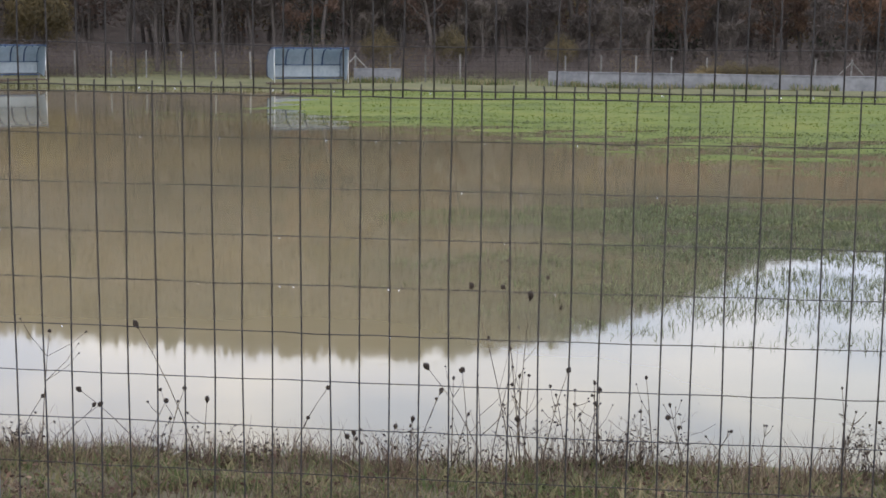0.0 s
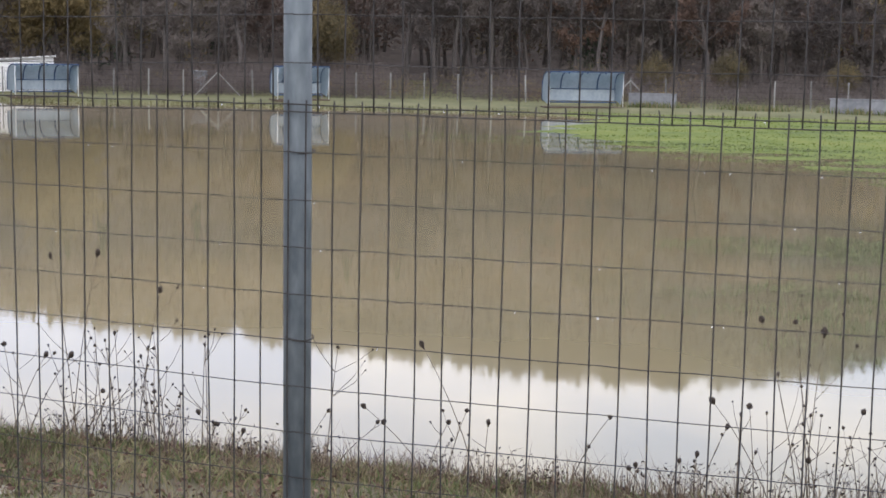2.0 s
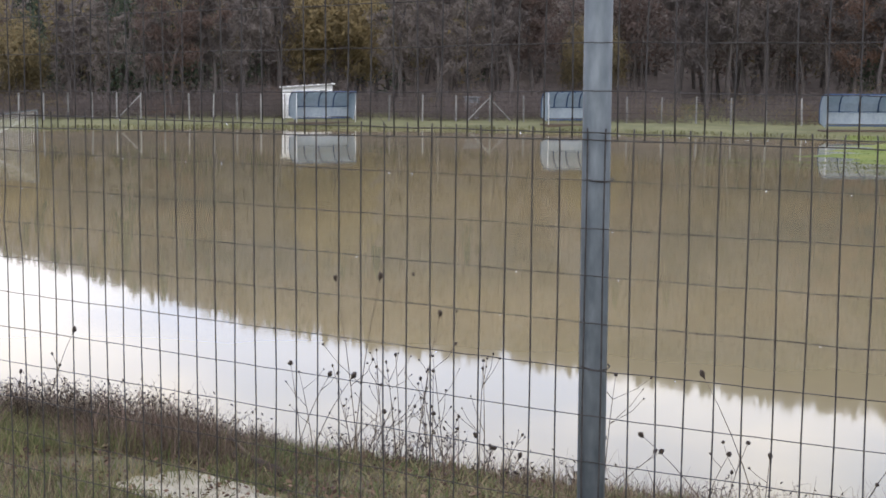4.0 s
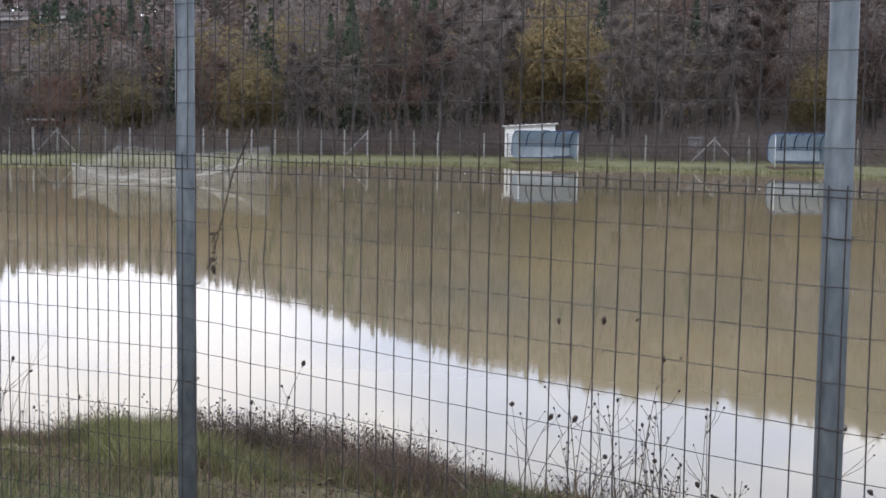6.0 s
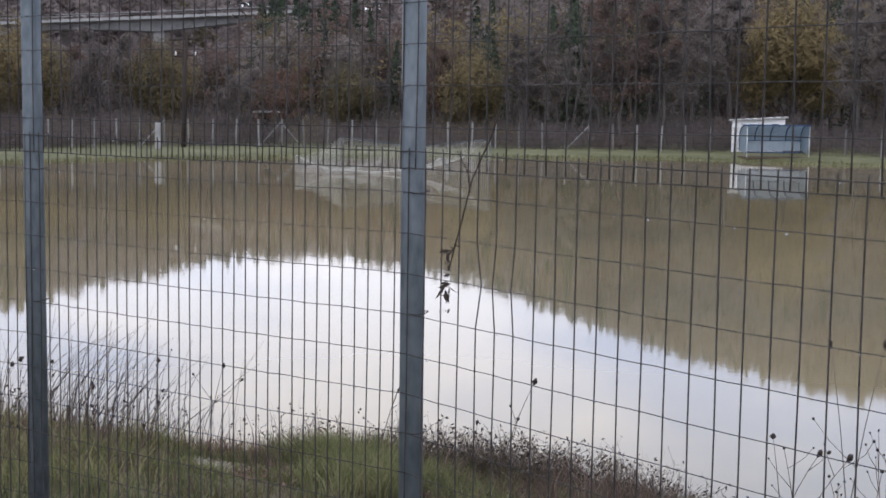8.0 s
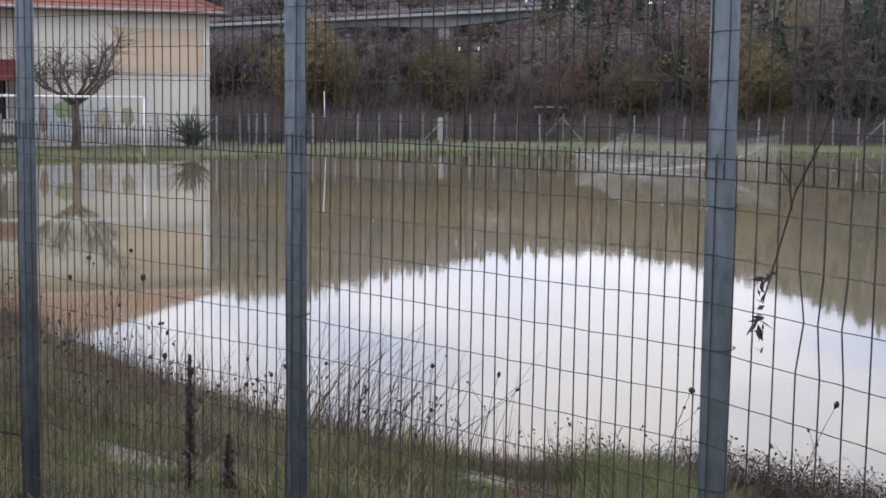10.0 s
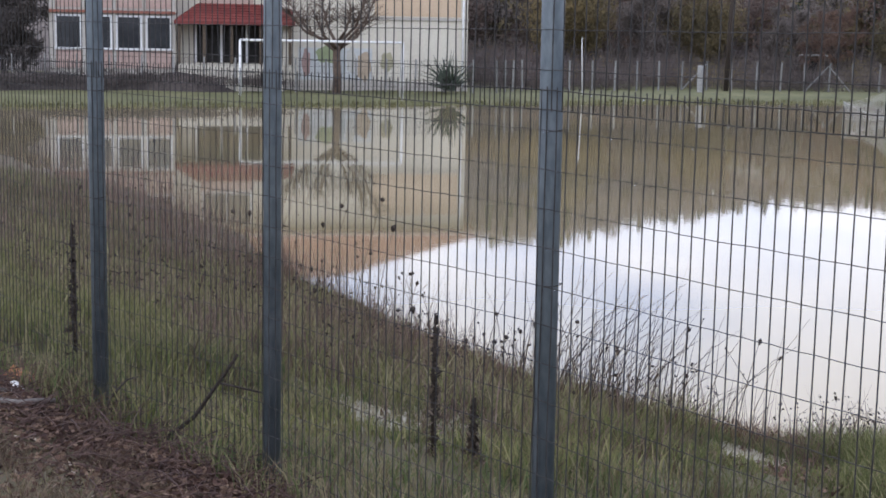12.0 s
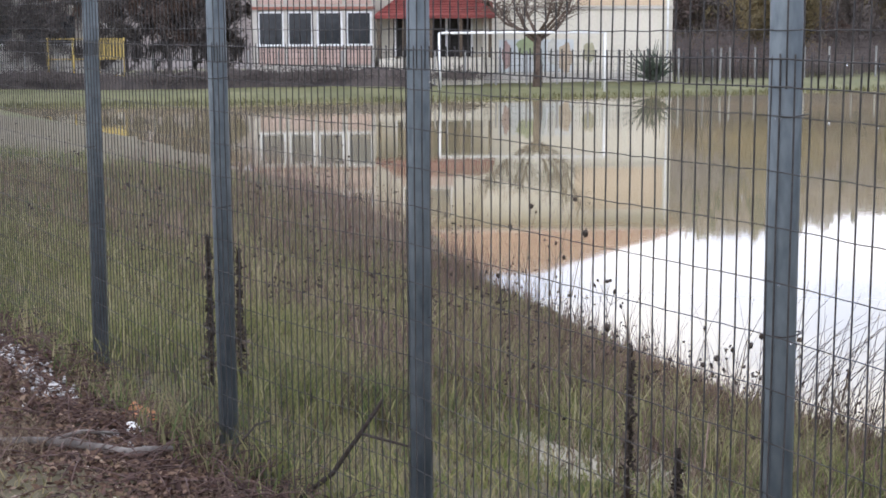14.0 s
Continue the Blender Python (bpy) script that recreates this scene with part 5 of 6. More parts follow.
# tussock of dry stalks on the shore
p = np.array([[-11.4, 2.2]]) + gs.normal(size=(2600, 2)) * [1.1, 0.4]
blades("tussock", p, gs.uniform(0.12, 0.42, len(p)), 0.0035, 0.7, gs, DRYBLADE, "straw-brown grass tussock at the water's edge")
n = 11000
x = -4.8 - 3.5 * gs.uniform(0, 1, n)
y = np.interp(x, POOL_A[9:, 0], POOL_A[9:, 1]) - 0.38 + gs.normal(size=n) * 0.2
p = np.stack([x, y], 1)
k = np.interp(x, [-8.3, -7, -6, -4.8], [0.65, 0.85, 0.75, 0.4])
blades("thicket", p[:6500], gs.uniform(0.12, 0.46, 6500) * k[:6500], 0.003, 1.0, gs, STEM, "dark brown tangle of dead stems on the shore")
blades("thicket", p[6500:], gs.uniform(0.1, 0.26, n - 6500) * k[6500:], 0.005, 0.9, gs, BLADE, "green growth among the dead stems on the shore")
# taller bush of dead stems beside the larger puddle
for mt_, cnt_, hi_ in ((STEM, 1500, 0.58), (DRYBLADE, 1700, 0.46), (WEED, 450, 0.66)):
    p = np.array([[-5.2, 4.72]]) + gs.normal(size=(cnt_, 2)) * [0.5, 0.2]
    d_ = np.exp(-(((p[:, 0] + 5.2) / 0.8) ** 2))
    blades("thicket", p, gs.uniform(0.12, 1.0, cnt_) * hi_ * (0.3 + 0.7 * d_) * (0.8 + 0.45 * smooth_noise(p[:, 0], p[:, 1], 3.1, 4)), 0.0028, 0.8, gs, mt_, "brown bush of dead tangled stems on the shore")
# brown dead weeds standing along the shore
n = 4600
x = -12.2 - 17 * gs.uniform(0, 1, n) ** 1.2
sh = np.interp(x, POOL_A[9:, 0], POOL_A[9:, 1])
y = sh - 0.1 - gs.gamma(1.6, 0.9, n)
p = np.stack([x, y], 1)
p = p[smooth_noise(p[:, 0], p[:, 1], 1.1, 6) + gs.uniform(-0.8, 0.8, len(p)) > -0.1]
wh = gs.uniform(0.3, 0.9, len(p)) * np.clip((-p[:, 0] - 10.5) / 6, 0.4, 1.15)
p_weed = np.stack([p[:, 0], p[:, 1], ground_z(p[:, 0], p[:, 1]) + wh * 0.93], 1)
blades("weed_stand", p, wh, 0.0028, 0.3, gs, WEED, "stand of thin brown dead weed stems along the shore")
p = bank_points(2200, -14.5, -7.6, 0.3, 0.95)
wh = gs.uniform(0.25, 0.6, len(p))
p_weed = np.concatenate([p_weed, np.stack([p[:, 0], p[:, 1], ground_z(p[:, 0], p[:, 1]) + wh * 0.93], 1)])
blades("weed_stand", p, wh, 0.0028, 0.35, gs, WEED, "scattered thin dead weed stems on the bank")
# dark russet weed patches across the bank
c = bank_points(150, -15, -6.8, 0.38, 0.95)
p = np.repeat(c, 60, 0) + gs.normal(size=(len(c) * 60, 2)) * [0.28, 0.12]
blades("weed_patch", p, gs.uniform(0.08, 0.34, len(p)), 0.0032, 0.9, gs, WEED, "dark russet patches of dead weeds on the bank")
c = bank_points(170, -18, -9.0, 0.35, 1.0)
p = np.repeat(c, 34, 0) + gs.normal(size=(len(c) * 34, 2)) * [0.2, 0.1]
blades("weed_thicket", p, gs.uniform(0.12, 0.46, len(p)), 0.003, 0.7, gs, WEED, "brown thicket of dead weeds on the long bank")
# low broad leaves near the water
p = bank_points(9000, -6, 5, 0.7, 0.98)
blades("broad_leaf", p, gs.uniform(0.04, 0.14, len(p)), 0.008, 1.6, gs, BLADE, "low broad green leaves among the dry grass")
# grass round the puddles
for px_, py_, rx_, ry_, zp_ in DENTS:
    a = gs.uniform(0, 6.3, 900)
    q_ = gs.uniform(0.62, 1.35, 900)
    p = np.stack([px_ + np.cos(a) * rx_ * q_, py_ + np.sin(a) * ry_ * q_], 1)
    blades("puddle_grass", p, gs.uniform(0.06, 0.2, 900), 0.004, 0.9, gs, BLADE, "wet grass standing round a puddle")
# rest of the bank foot, out towards the open end of the fence
p = bank_points(12000, -3.5, 7, -0.03, 0.3)
blades("bank_grass", p, wall_of(p, 0.06, 0.16), 0.0045, 0.9, gs, BLADE, "short grass along the inside of the fence")
# bright green strip at the very edge
n = 7000
x = gs.uniform(-19, -8.8, n)
y = np.interp(x, POOL_A[9:, 0], POOL_A[9:, 1]) - gs.gamma(1.5, 0.22, n)
GREEN = mat("fresh_grass", [(0.2, (0.05, 0.063, 0.024)), (0.5, (0.098, 0.11, 0.042)), (0.8, (0.17, 0.152, 0.075))], 0.5, 0.8, 0, 0, 4, islands=0.5, through_light=0.35)
blades("fresh_grass", np.stack([x, y], 1), gs.uniform(0.05, 0.16, n), 0.004, 0.9, gs, GREEN, "fresh green grass along the water's edge")
# lush green clumps on the bank
c = bank_points(150, -9.5, -3.8, 0.4, 0.85)
p = np.repeat(c, 45, 0) + gs.normal(size=(len(c) * 45, 2)) * 0.09
blades("green_clump", p, gs.uniform(0.08, 0.26, len(p)), 0.0045, 0.9, gs, GREEN, "lush green grass clumps on the bank")
LUSH = mat("lush_grass", [(0.2, (0.07, 0.082, 0.03)), (0.5, (0.145, 0.155, 0.06)), (0.8, (0.26, 0.235, 0.12))], 0.5, 0.8, 0, 0, 4, islands=0.5, through_light=0.4)
for cx_, cy_, rr, m_ in ((-7.4, 4.0, 0.34, 46), (-6.75, 3.85, 0.3, 46), (-6.2, 3.3, 0.26, 28)):
    c = np.stack([gs.normal(cx_, rr, m_), gs.normal(cy_, rr * 0.6, m_)], 1)
    p = np.repeat(c, 40, 0) + gs.normal(size=(m_ * 40, 2)) * 0.06
    blades("green_clump", p, gs.uniform(0.1, 0.32, len(p)), 0.0045, 0.9, gs, LUSH, "lush green clump of grass leaning on the bank")
# rust-brown dead grass along the water
RUSTBLADE = mat("rust_blade", [(0.2, (0.07, 0.04, 0.022)), (0.5, (0.15, 0.092, 0.05)), (0.8, (0.25, 0.18, 0.1))], 0.6, 0.85, 0, 0, 4, islands=0.5, through_light=0.3)
n = 260
x = gs.uniform(-12.8, -8.2, n)
c = np.stack([x, np.interp(x, POOL_A[9:, 0], POOL_A[9:, 1]) - 0.1 - gs.gamma(1.6, 0.25, n)], 1)
p = np.repeat(c, 30, 0) + gs.normal(size=(n * 30, 2)) * 0.08
blades("rust_grass", p, gs.uniform(0.06, 0.24, len(p)), 0.004, 1.0, gs, RUSTBLADE, "rust-brown dead grass along the water's edge")
# yellow-olive grass in patches over the long bank
OLIVEGRASS = mat("olive_grass", [(0.2, (0.085, 0.1, 0.03)), (0.5, (0.18, 0.19, 0.065)), (0.8, (0.32, 0.28, 0.14))], 0.5, 0.8, 0, 0, 4, islands=0.5, through_light=0.4)
p = bank_points(60000, -16, -6.6, 0.0, 0.95)
p = p[smooth_noise(p[:, 0], p[:, 1], 1.5, 8) * 1.4 + gs.uniform(-0.4, 0.4, len(p)) > 0.12]
blades("olive_grass", p, gs.uniform(0.08, 0.3, len(p)), 0.0048, 0.9, gs, OLIVEGRASS, "yellow-olive grass in patches over the bank")
# fan of long arching stems at the water
runs = []
for k in range(120):
    bx_, by_ = gs.normal(-9.0, 0.55), gs.normal(3.05, 0.3)
    h_, le = gs.uniform(0.5, 1.2), gs.uniform(0.05, 0.75)
    a_ = gs.normal(0.55, 0.55)
    r0 = Vector((bx_, by_, float(ground_z(bx_, by_)) - 0.02))
    out_ = Vector((math.cos(a_), math.sin(a_), 0)) * le * h_
    runs.append(([r0 + out_ * (j / 5) ** 1.9 + Vector((0, 0, h_ * (j / 5) * (1 - 0.22 * le * (j / 5)))) for j in range(6)], [0.0035, 0.0033, 0.003, 0.0026, 0.002, 0.0012]))
tagged(new("arching_grass", tubes("arching_grass", runs, DRYBLADE, 3)), "fan of long arching straw-brown grass stems at the water", "grass", kind="stuff")
# pale and yellow-green tufts on the longer bank
c = bank_points(420, -17, -8.2, 0.05, 0.85)
p = np.repeat(c, 40, 0) + gs.normal(size=(len(c) * 40, 2)) * 0.11
PALE = mat("pale_grass", [(0.2, (0.10, 0.105, 0.04)), (0.5, (0.21, 0.2, 0.085)), (0.8, (0.36, 0.31, 0.19))], 0.5, 0.8, 0, 0, 4, islands=0.5, through_light=0.35)
blades("pale_tuft", p, gs.uniform(0.12, 0.42, len(p)), 0.0042, 0.9, gs, PALE, "pale yellow-green grass tufts on the bank")
# dry tufts on the verge
c = np.stack([gs.uniform(-9.5, -5, 110), np.zeros(110)], 1)
c[:, 1] = fence_y(c[:, 0]) - gs.uniform(0.35, 1.9, 110)
p = np.repeat(c, 70, 0) + gs.normal(size=(7700, 2)) * 0.05
blades("verge_tuft", p, gs.uniform(0.03, 0.12, len(p)), 0.0022, 1.4, gs, DRYBLADE, "small straw-yellow grass tufts on the verge")
# road side strip
n = 24000
x = gs.uniform(-22, 7, n)
y = fence_y(x) - gs.uniform(0.0, 1.0, n) * np.where(x < -3.5, 1.6, 6.0)
p = np.stack([x, y], 1)
p = p[(smooth_noise(p[:, 0], p[:, 1], 2.0, 4) + gs.uniform(-1, 1, len(p))) > 0.45]
blades("verge_grass", p, wall_of(p, 0.04, 0.13), 0.003, 1.1, gs, DRYBLADE, "thin dry grass on the road verge")

# wet grass standing out of the shallow end
n = 110000
x, y = gs.uniform(-2, 13, n), 10.5 + 13.5 * gs.uniform(0, 1, n)
want = smooth_noise(x * 0.22, y * 1.1, 0.62, 2) * 1.3 + smooth_noise(x, y, 1.9, 7) * 0.8 + gs.uniform(-0.4, 0.4, n) + np.clip((x - 1.2 + 0.1 * (y - 14)) / 3, -1.4, 0.3) + np.clip((22.5 - y) / 2.5, -1.0, 0.15)
p = np.stack([x, y], 1)[want > 0.25]
hgt = -ground_z(p[:, 0], p[:, 1]) * 1.06 + 0.011 + gs.uniform(0.012, 0.06, len(p))
blades("marsh_grass", p, np.maximum(hgt, 0.05), 0.012, 0.7, gs, MARSH, "drowned grass standing out of the flood water")
# greener streaks in it
MARSHGREEN = mat("streak_grass", [(0.2, (0.065, 0.078, 0.034)), (0.5, (0.12, 0.135, 0.058)), (0.8, (0.18, 0.185, 0.085))], 0.4, 0.8, 0, 0, 4, islands=0.5)
n = 26000
x, y = gs.uniform(0, 13, n), gs.uniform(15.5, 23, n)
want = smooth_noise(x * 0.3, y * 1.7, 0.9, 9) * 1.2 + gs.uniform(-0.6, 0.6, n) - np.abs(y - 19.3 - 0.15 * x) * 0.28 + np.clip((x - 2.5) / 3, -0.8, 0.3)
p = np.stack([x, y], 1)[want > 0.1]
hgt = np.maximum(-ground_z(p[:, 0], p[:, 1]), 0) + gs.uniform(0.02, 0.07, len(p))
blades("marsh_grass", p, hgt, 0.014, 0.9, gs, MARSHGREEN, "green streaks of pitch grass standing in the flood water")
# half-drowned belt in front of the turf
n = 90000
x, y = gs.uniform(-16, 14, n), gs.uniform(28, 50, n)
low = np.interp(x, [-16, -9, -5.5, -1.8, 1.5, 4, 6.2, 14], [45, 42.5, 41.2, 38.8, 32.5, 30.3, 29.6, 29])
want = smooth_noise(x * 0.28, y * 1.5, 0.8, 9) * 1.1 + smooth_noise(x * 0.6, y * 2.0, 1.7, 3) * 0.4 + gs.uniform(-0.5, 0.5, n) + np.clip((y - low) / 3, -1.6, 0.25) - np.clip((-7 - x) / 8, 0, 0.6)
keep = (want > 0.15) & (y < turf_edge(x) + 3)
p = np.stack([x, y], 1)[keep]
hgt = np.maximum(-ground_z(p[:, 0], p[:, 1]), 0) * 1.06 + 0.011 + gs.uniform(0.008, 0.045, len(p))
BELT = mat("half_drowned_grass", [(0.2, (0.06, 0.078, 0.036)), (0.5, (0.115, 0.142, 0.06)), (0.8, (0.17, 0.19, 0.085))], 0.4, 0.8, 0, 0, 4, islands=0.5)
blades("turf_tuft", p, hgt, 0.02, 1.3, gs, BELT, "half-drowned tufts of pitch grass around the waterline")
# uneven sward on the turf itself
n = 26000
x, y = gs.uniform(-14, 14, n), gs.uniform(40, 66, n)
want = smooth_noise(x * 0.4, y * 1.1, 0.7, 4) + gs.uniform(-0.5, 0.5, n) - np.clip((-8 - x) / 6, 0, 0.8)
p = np.stack([x, y], 1)[(want > 0.0) & (y > turf_edge(x))]
hgt = np.maximum(-ground_z(p[:, 0], p[:, 1]), 0) + gs.uniform(0.015, 0.06, len(p))
blades("turf_tuft", p, hgt, 0.022, 1.3, gs, GRASS_FAR, "short uneven sward of the green pitch")
# fringe where the water meets the far turf
n = 9000
i = gs.randint(0, 9, n)
f = gs.uniform(0, 1, n)
x = POOL_A[i, 0] * (1 - f) + POOL_A[i + 1, 0] * f + gs.normal(size=n) * 0.35
y = POOL_A[i, 1] * (1 - f) + POOL_A[i + 1, 1] * f + gs.normal(size=n) * 0.35 + 0.3
blades("shore_fringe", np.stack([x, y], 1), gs.uniform(0.06, 0.22, n), 0.02, 0.6, gs, ROUGH, "grass fringe along the far shore")


n = 5000
x = gs.uniform(-13, 13, n)
y = np.where(x > -2, 73.3 - (x - 10.9) * 0.07, 75.2) - gs.uniform(0.15, 1.5, n)
p = np.stack([x, y], 1)[smooth_noise(x, y, 0.9, 5) + gs.uniform(-0.6, 0.6, n) > 0.1]
blades("rank_grass", p, gs.uniform(0.12, 0.42, len(p)), 0.02, 0.7, gs, BLADE, "rank uncut grass along the foot of the low wall")


# ---- dead weeds with seed heads ----
def head_mesh(long):
    bm = bmesh.new()
    bmesh.ops.create_icosphere(bm, subdivisions=2, radius=1.0)
    hr_ = random.Random(int(long * 100))
    for v in bm.verts:
        k = hr_.uniform(0.82, 1.2)
        v.co = Vector((v.co.x * 0.018 * k, v.co.y * 0.018 * k, v.co.z * 0.018 * long * k + 0.012))
        if v.co.z < 0:
            v.co.x *= 0.6
            v.co.y *= 0.6
    me = bpy.data.meshes.new("seed_head")
    bm.to_mesh(me)
    bm.free()
    me.materials.append(HEAD)
    return me


HEADS = [head_mesh(k) for k in (1.0, 1.35, 1.7)]
wr = random.Random(12)


def weed(x, y, lean_x, lean_y, top, forks=2, size=1.0):
    """A dead stalk that bends up to one seed head, with thinner side stalks."""
    z = float(ground_z(x, y)) - 0.02
    w = thing("dead_weed", (x, y, z), 0, "thin dead weed stalk with dark dry seed heads", "weed", "dead weeds on the bank")
    H = max(0.2, top - z)
    tip = Vector((lean_x, lean_y, H))
    ctl = Vector((lean_x * 0.35, lean_y * 0.35, H * 0.55))
    pts = [Vector((0, 0, 0)).lerp(ctl, t).lerp(ctl.lerp(tip, t), t) for t in (0, 0.2, 0.4, 0.6, 0.8, 1.0)]
    tube("stalk", pts, [0.0042, 0.004, 0.0035, 0.003, 0.0024, 0.002], STEM, w, "", 5)

    def put(p, d, k):
        q = d.to_track_quat("Z", "Y").to_matrix().to_4x4()
        ob = shared("seed_head", HEADS[wr.randrange(3)], w, Matrix.Translation(p) @ q @ Matrix.Scale(k * size, 4))
        return ob
    put(tip, (tip - pts[-2]).normalized(), wr.uniform(0.9, 1.3))
    for f in range(forks):
        a = pts[wr.choice([2, 3, 4])]
        d = Vector((wr.uniform(-1, 1), wr.uniform(-0.6, 0.6), wr.uniform(0.5, 1.2))).normalized() * H * wr.uniform(0.18, 0.4)
        b = a + d
        tube("side_stalk", [a, a.lerp(b, 0.55) + Vector((d.x * 0.12, 0, 0)), b], [0.0024, 0.002, 0.0016], STEM, w, "", 4)
        put(b, d.normalized(), wr.uniform(0.45, 0.85))
    return w


MARKED = [(-0.96, 5.43, -0.42, 0, 1.07, 0), (1.02, 6.4, -0.3, 0, 1.22, 2), (1.08, 6.4, -0.14, 0, 1.22, 2), (1.05, 6.4, 0.08, 0, 1.16, 3), (0.86, 6.2, -0.42, 0, 0.68, 0), (0.74, 6.2, -0.06, 0, 0.66, 0), (1.24, 6.2, 0.17, 0, 0.69, 1), (-0.52, 6.1, 0.27, 0, 0.53, 1), (-1.08, 5.9, 0.03, 0, 0.46, 1), (-1.45, 5.9, -0.5, 0, 0.5, 0), (-2.2, 5.9, 0.38, 0, 0.4, 1), (-4.25, 5.9, -0.2, 0, 1.42, 1), (-4.3, 5.9, 0.24, 0, 1.46, 2), (-3.75, 5.9, 0.2, 0, 1.22, 3), (-4.7, 5.8, -0.1, 0, 0.74, 0)]
for x, y, lx, ly, top, k in MARKED:
    weed(x, y, lx, ly, top, k)
MARKED2 = [(-4.72, 5.75, 0.3, 0, 0.7, 1), (-4.5, 5.6, 0.38, 0, 0.75, 1), (-4.05, 5.2, 0.42, 0, 0.62, 0), (-7.6, 4.7, 0.3, 0, 0.95, 2), (-6.8, 5.2, 0.35, 0, 0.95, 2), (-12.4, 2.4, 0.12, 0.25, 1.54, 1), (-13.6, 2.7, 0.05, 0.05, 1.33, 2), (-13.4, 2.5, 0.02, 0, 1.18, 1), (-10.7, 1.9, 0.08, 0.16, 1.52, 0), (-9.86, 1.84, 0.05, 0.04, 1.05, 2), (-9.6, 2.58, 0.1, 0.12, 0.95, 2), (-10.1, 2.3, -0.02, 0, 0.62, 1), (-12.9, 3.2, 0, 0, 0.75, 2), (-14.0, 3.2, 0.1, 0, 0.8, 2)]
for x, y, lx, ly, top, k in MARKED2:
    weed(x, y, lx, ly, top, k)
for k in range(60):
    if k < 22:
        x = wr.uniform(-7.5, 4.0)
        u = wr.uniform(0.86, 0.99)
        top = wr.uniform(0.25, 0.6)
    elif k < 40:
        x = wr.uniform(-15, -8.5)
        u = wr.uniform(0.65, 0.98)
        top = wr.uniform(0.5, 0.95)
    else:
        x = wr.uniform(-30, -12)
        u = wr.uniform(0.3, 0.9)
        top = wr.uniform(0.9, 1.6)
    fy, sh = float(fence_y(x)), float(np.interp(x, POOL_A[9:, 0], POOL_A[9:, 1]))
    y = fy + (sh - fy) * u
    weed(x, y, wr.uniform(-0.2, 0.2), wr.uniform(-0.1, 0.1), top, wr.randrange(1, 4), 0.8)


for k in range(26):
    x = wr.gauss(-3.55, 0.42)
    weed(x, wr.uniform(5.5, 5.95), wr.uniform(-0.16, 0.2), wr.uniform(-0.05, 0.05), wr.uniform(0.35, 1.0), wr.randrange(2, 5), 0.55)
for k in range(22):
    x = wr.gauss(1.05, 0.3) if k % 2 else wr.uniform(1.5, 3.6)
    weed(x, wr.uniform(5.8, 6.15), wr.uniform(-0.12, 0.16), wr.uniform(-0.05, 0.05), wr.uniform(0.25, 0.75), wr.randrange(2, 5), 0.5)


pick = p_weed[gs.uniform(0, 1, len(p_weed)) < 0.32]
hd = Pile()
hd.cards(np.repeat(pick, 3, 0) + gs.normal(size=(len(pick) * 3, 3)) * 0.01, 0.013, gs, thin=0.7)
tagged(new("weed_seed", hd.mesh("weed_seed", HEAD)), "small dark seed heads over the dead weed stand", "weed", kind="stuff")


# ---- dark spikes of dock ----
def dock(x, y, h, label):
    z = float(ground_z(x, y)) - 0.02
    d = thing("dock_spike", (x, y, z), wr.uniform(0, 360), label, "weed", "dead dock spikes")
    tube("stalk", [(0, 0, 0), (0.01, 0, h * 0.5), (0.0, 0.012, h)], [0.011, 0.009, 0.004], HEAD, d, "", 6)
    pl = Pile()
    rs = np.random.RandomState(int(h * 1000))
    t = rs.uniform(0.3, 1.0, 520)
    a = rs.uniform(0, 6.3, 520)
    clump = 0.35 + 0.65 * (0.5 + 0.5 * np.sin(t * 44)) ** 1.2
    r = 0.034 * clump * (1.3 - t) * rs.uniform(0.3, 1.2, 520)
    pl.cards(np.stack([np.cos(a) * r, np.sin(a) * r, t * h], 1), 0.013, rs, thin=0.6)
    tagged(shared("seed_tuft", pl.mesh("seed_tuft", HEAD), d), "dry dark seed tuft", kind="stuff")
    lf = Pile()
    m = 110
    a = rs.uniform(0, 6.3, m)
    t = rs.uniform(0.02, 0.55, m)
    r = rs.uniform(0.01, 0.085, m) * (0.98 - 1.3 * t)
    lf.cards(np.stack([np.cos(a) * r, np.sin(a) * r, t * h], 1), 0.026, rs, thin=0.35)
    tagged(shared("leaf_tuft", lf.mesh("leaf_tuft", STEM), d), "curled brown leaf tuft", kind="stuff")
    return d


dock(-7.15, 0.85, 0.78, "dark dead dock spike with leafy clumps on the bank")
dock(-8.6, -0.72, 0.85, "tall dark dead dock spike behind the fence")
dock(-8.75, -0.55, 0.8, "dark dead dock spike behind the fence")
dock(-6.95, 0.98, 0.4, "short dark dock spike on the bank")


# ---- brambles on the shore ----
br = random.Random(8)
brs = np.random.RandomState(8)


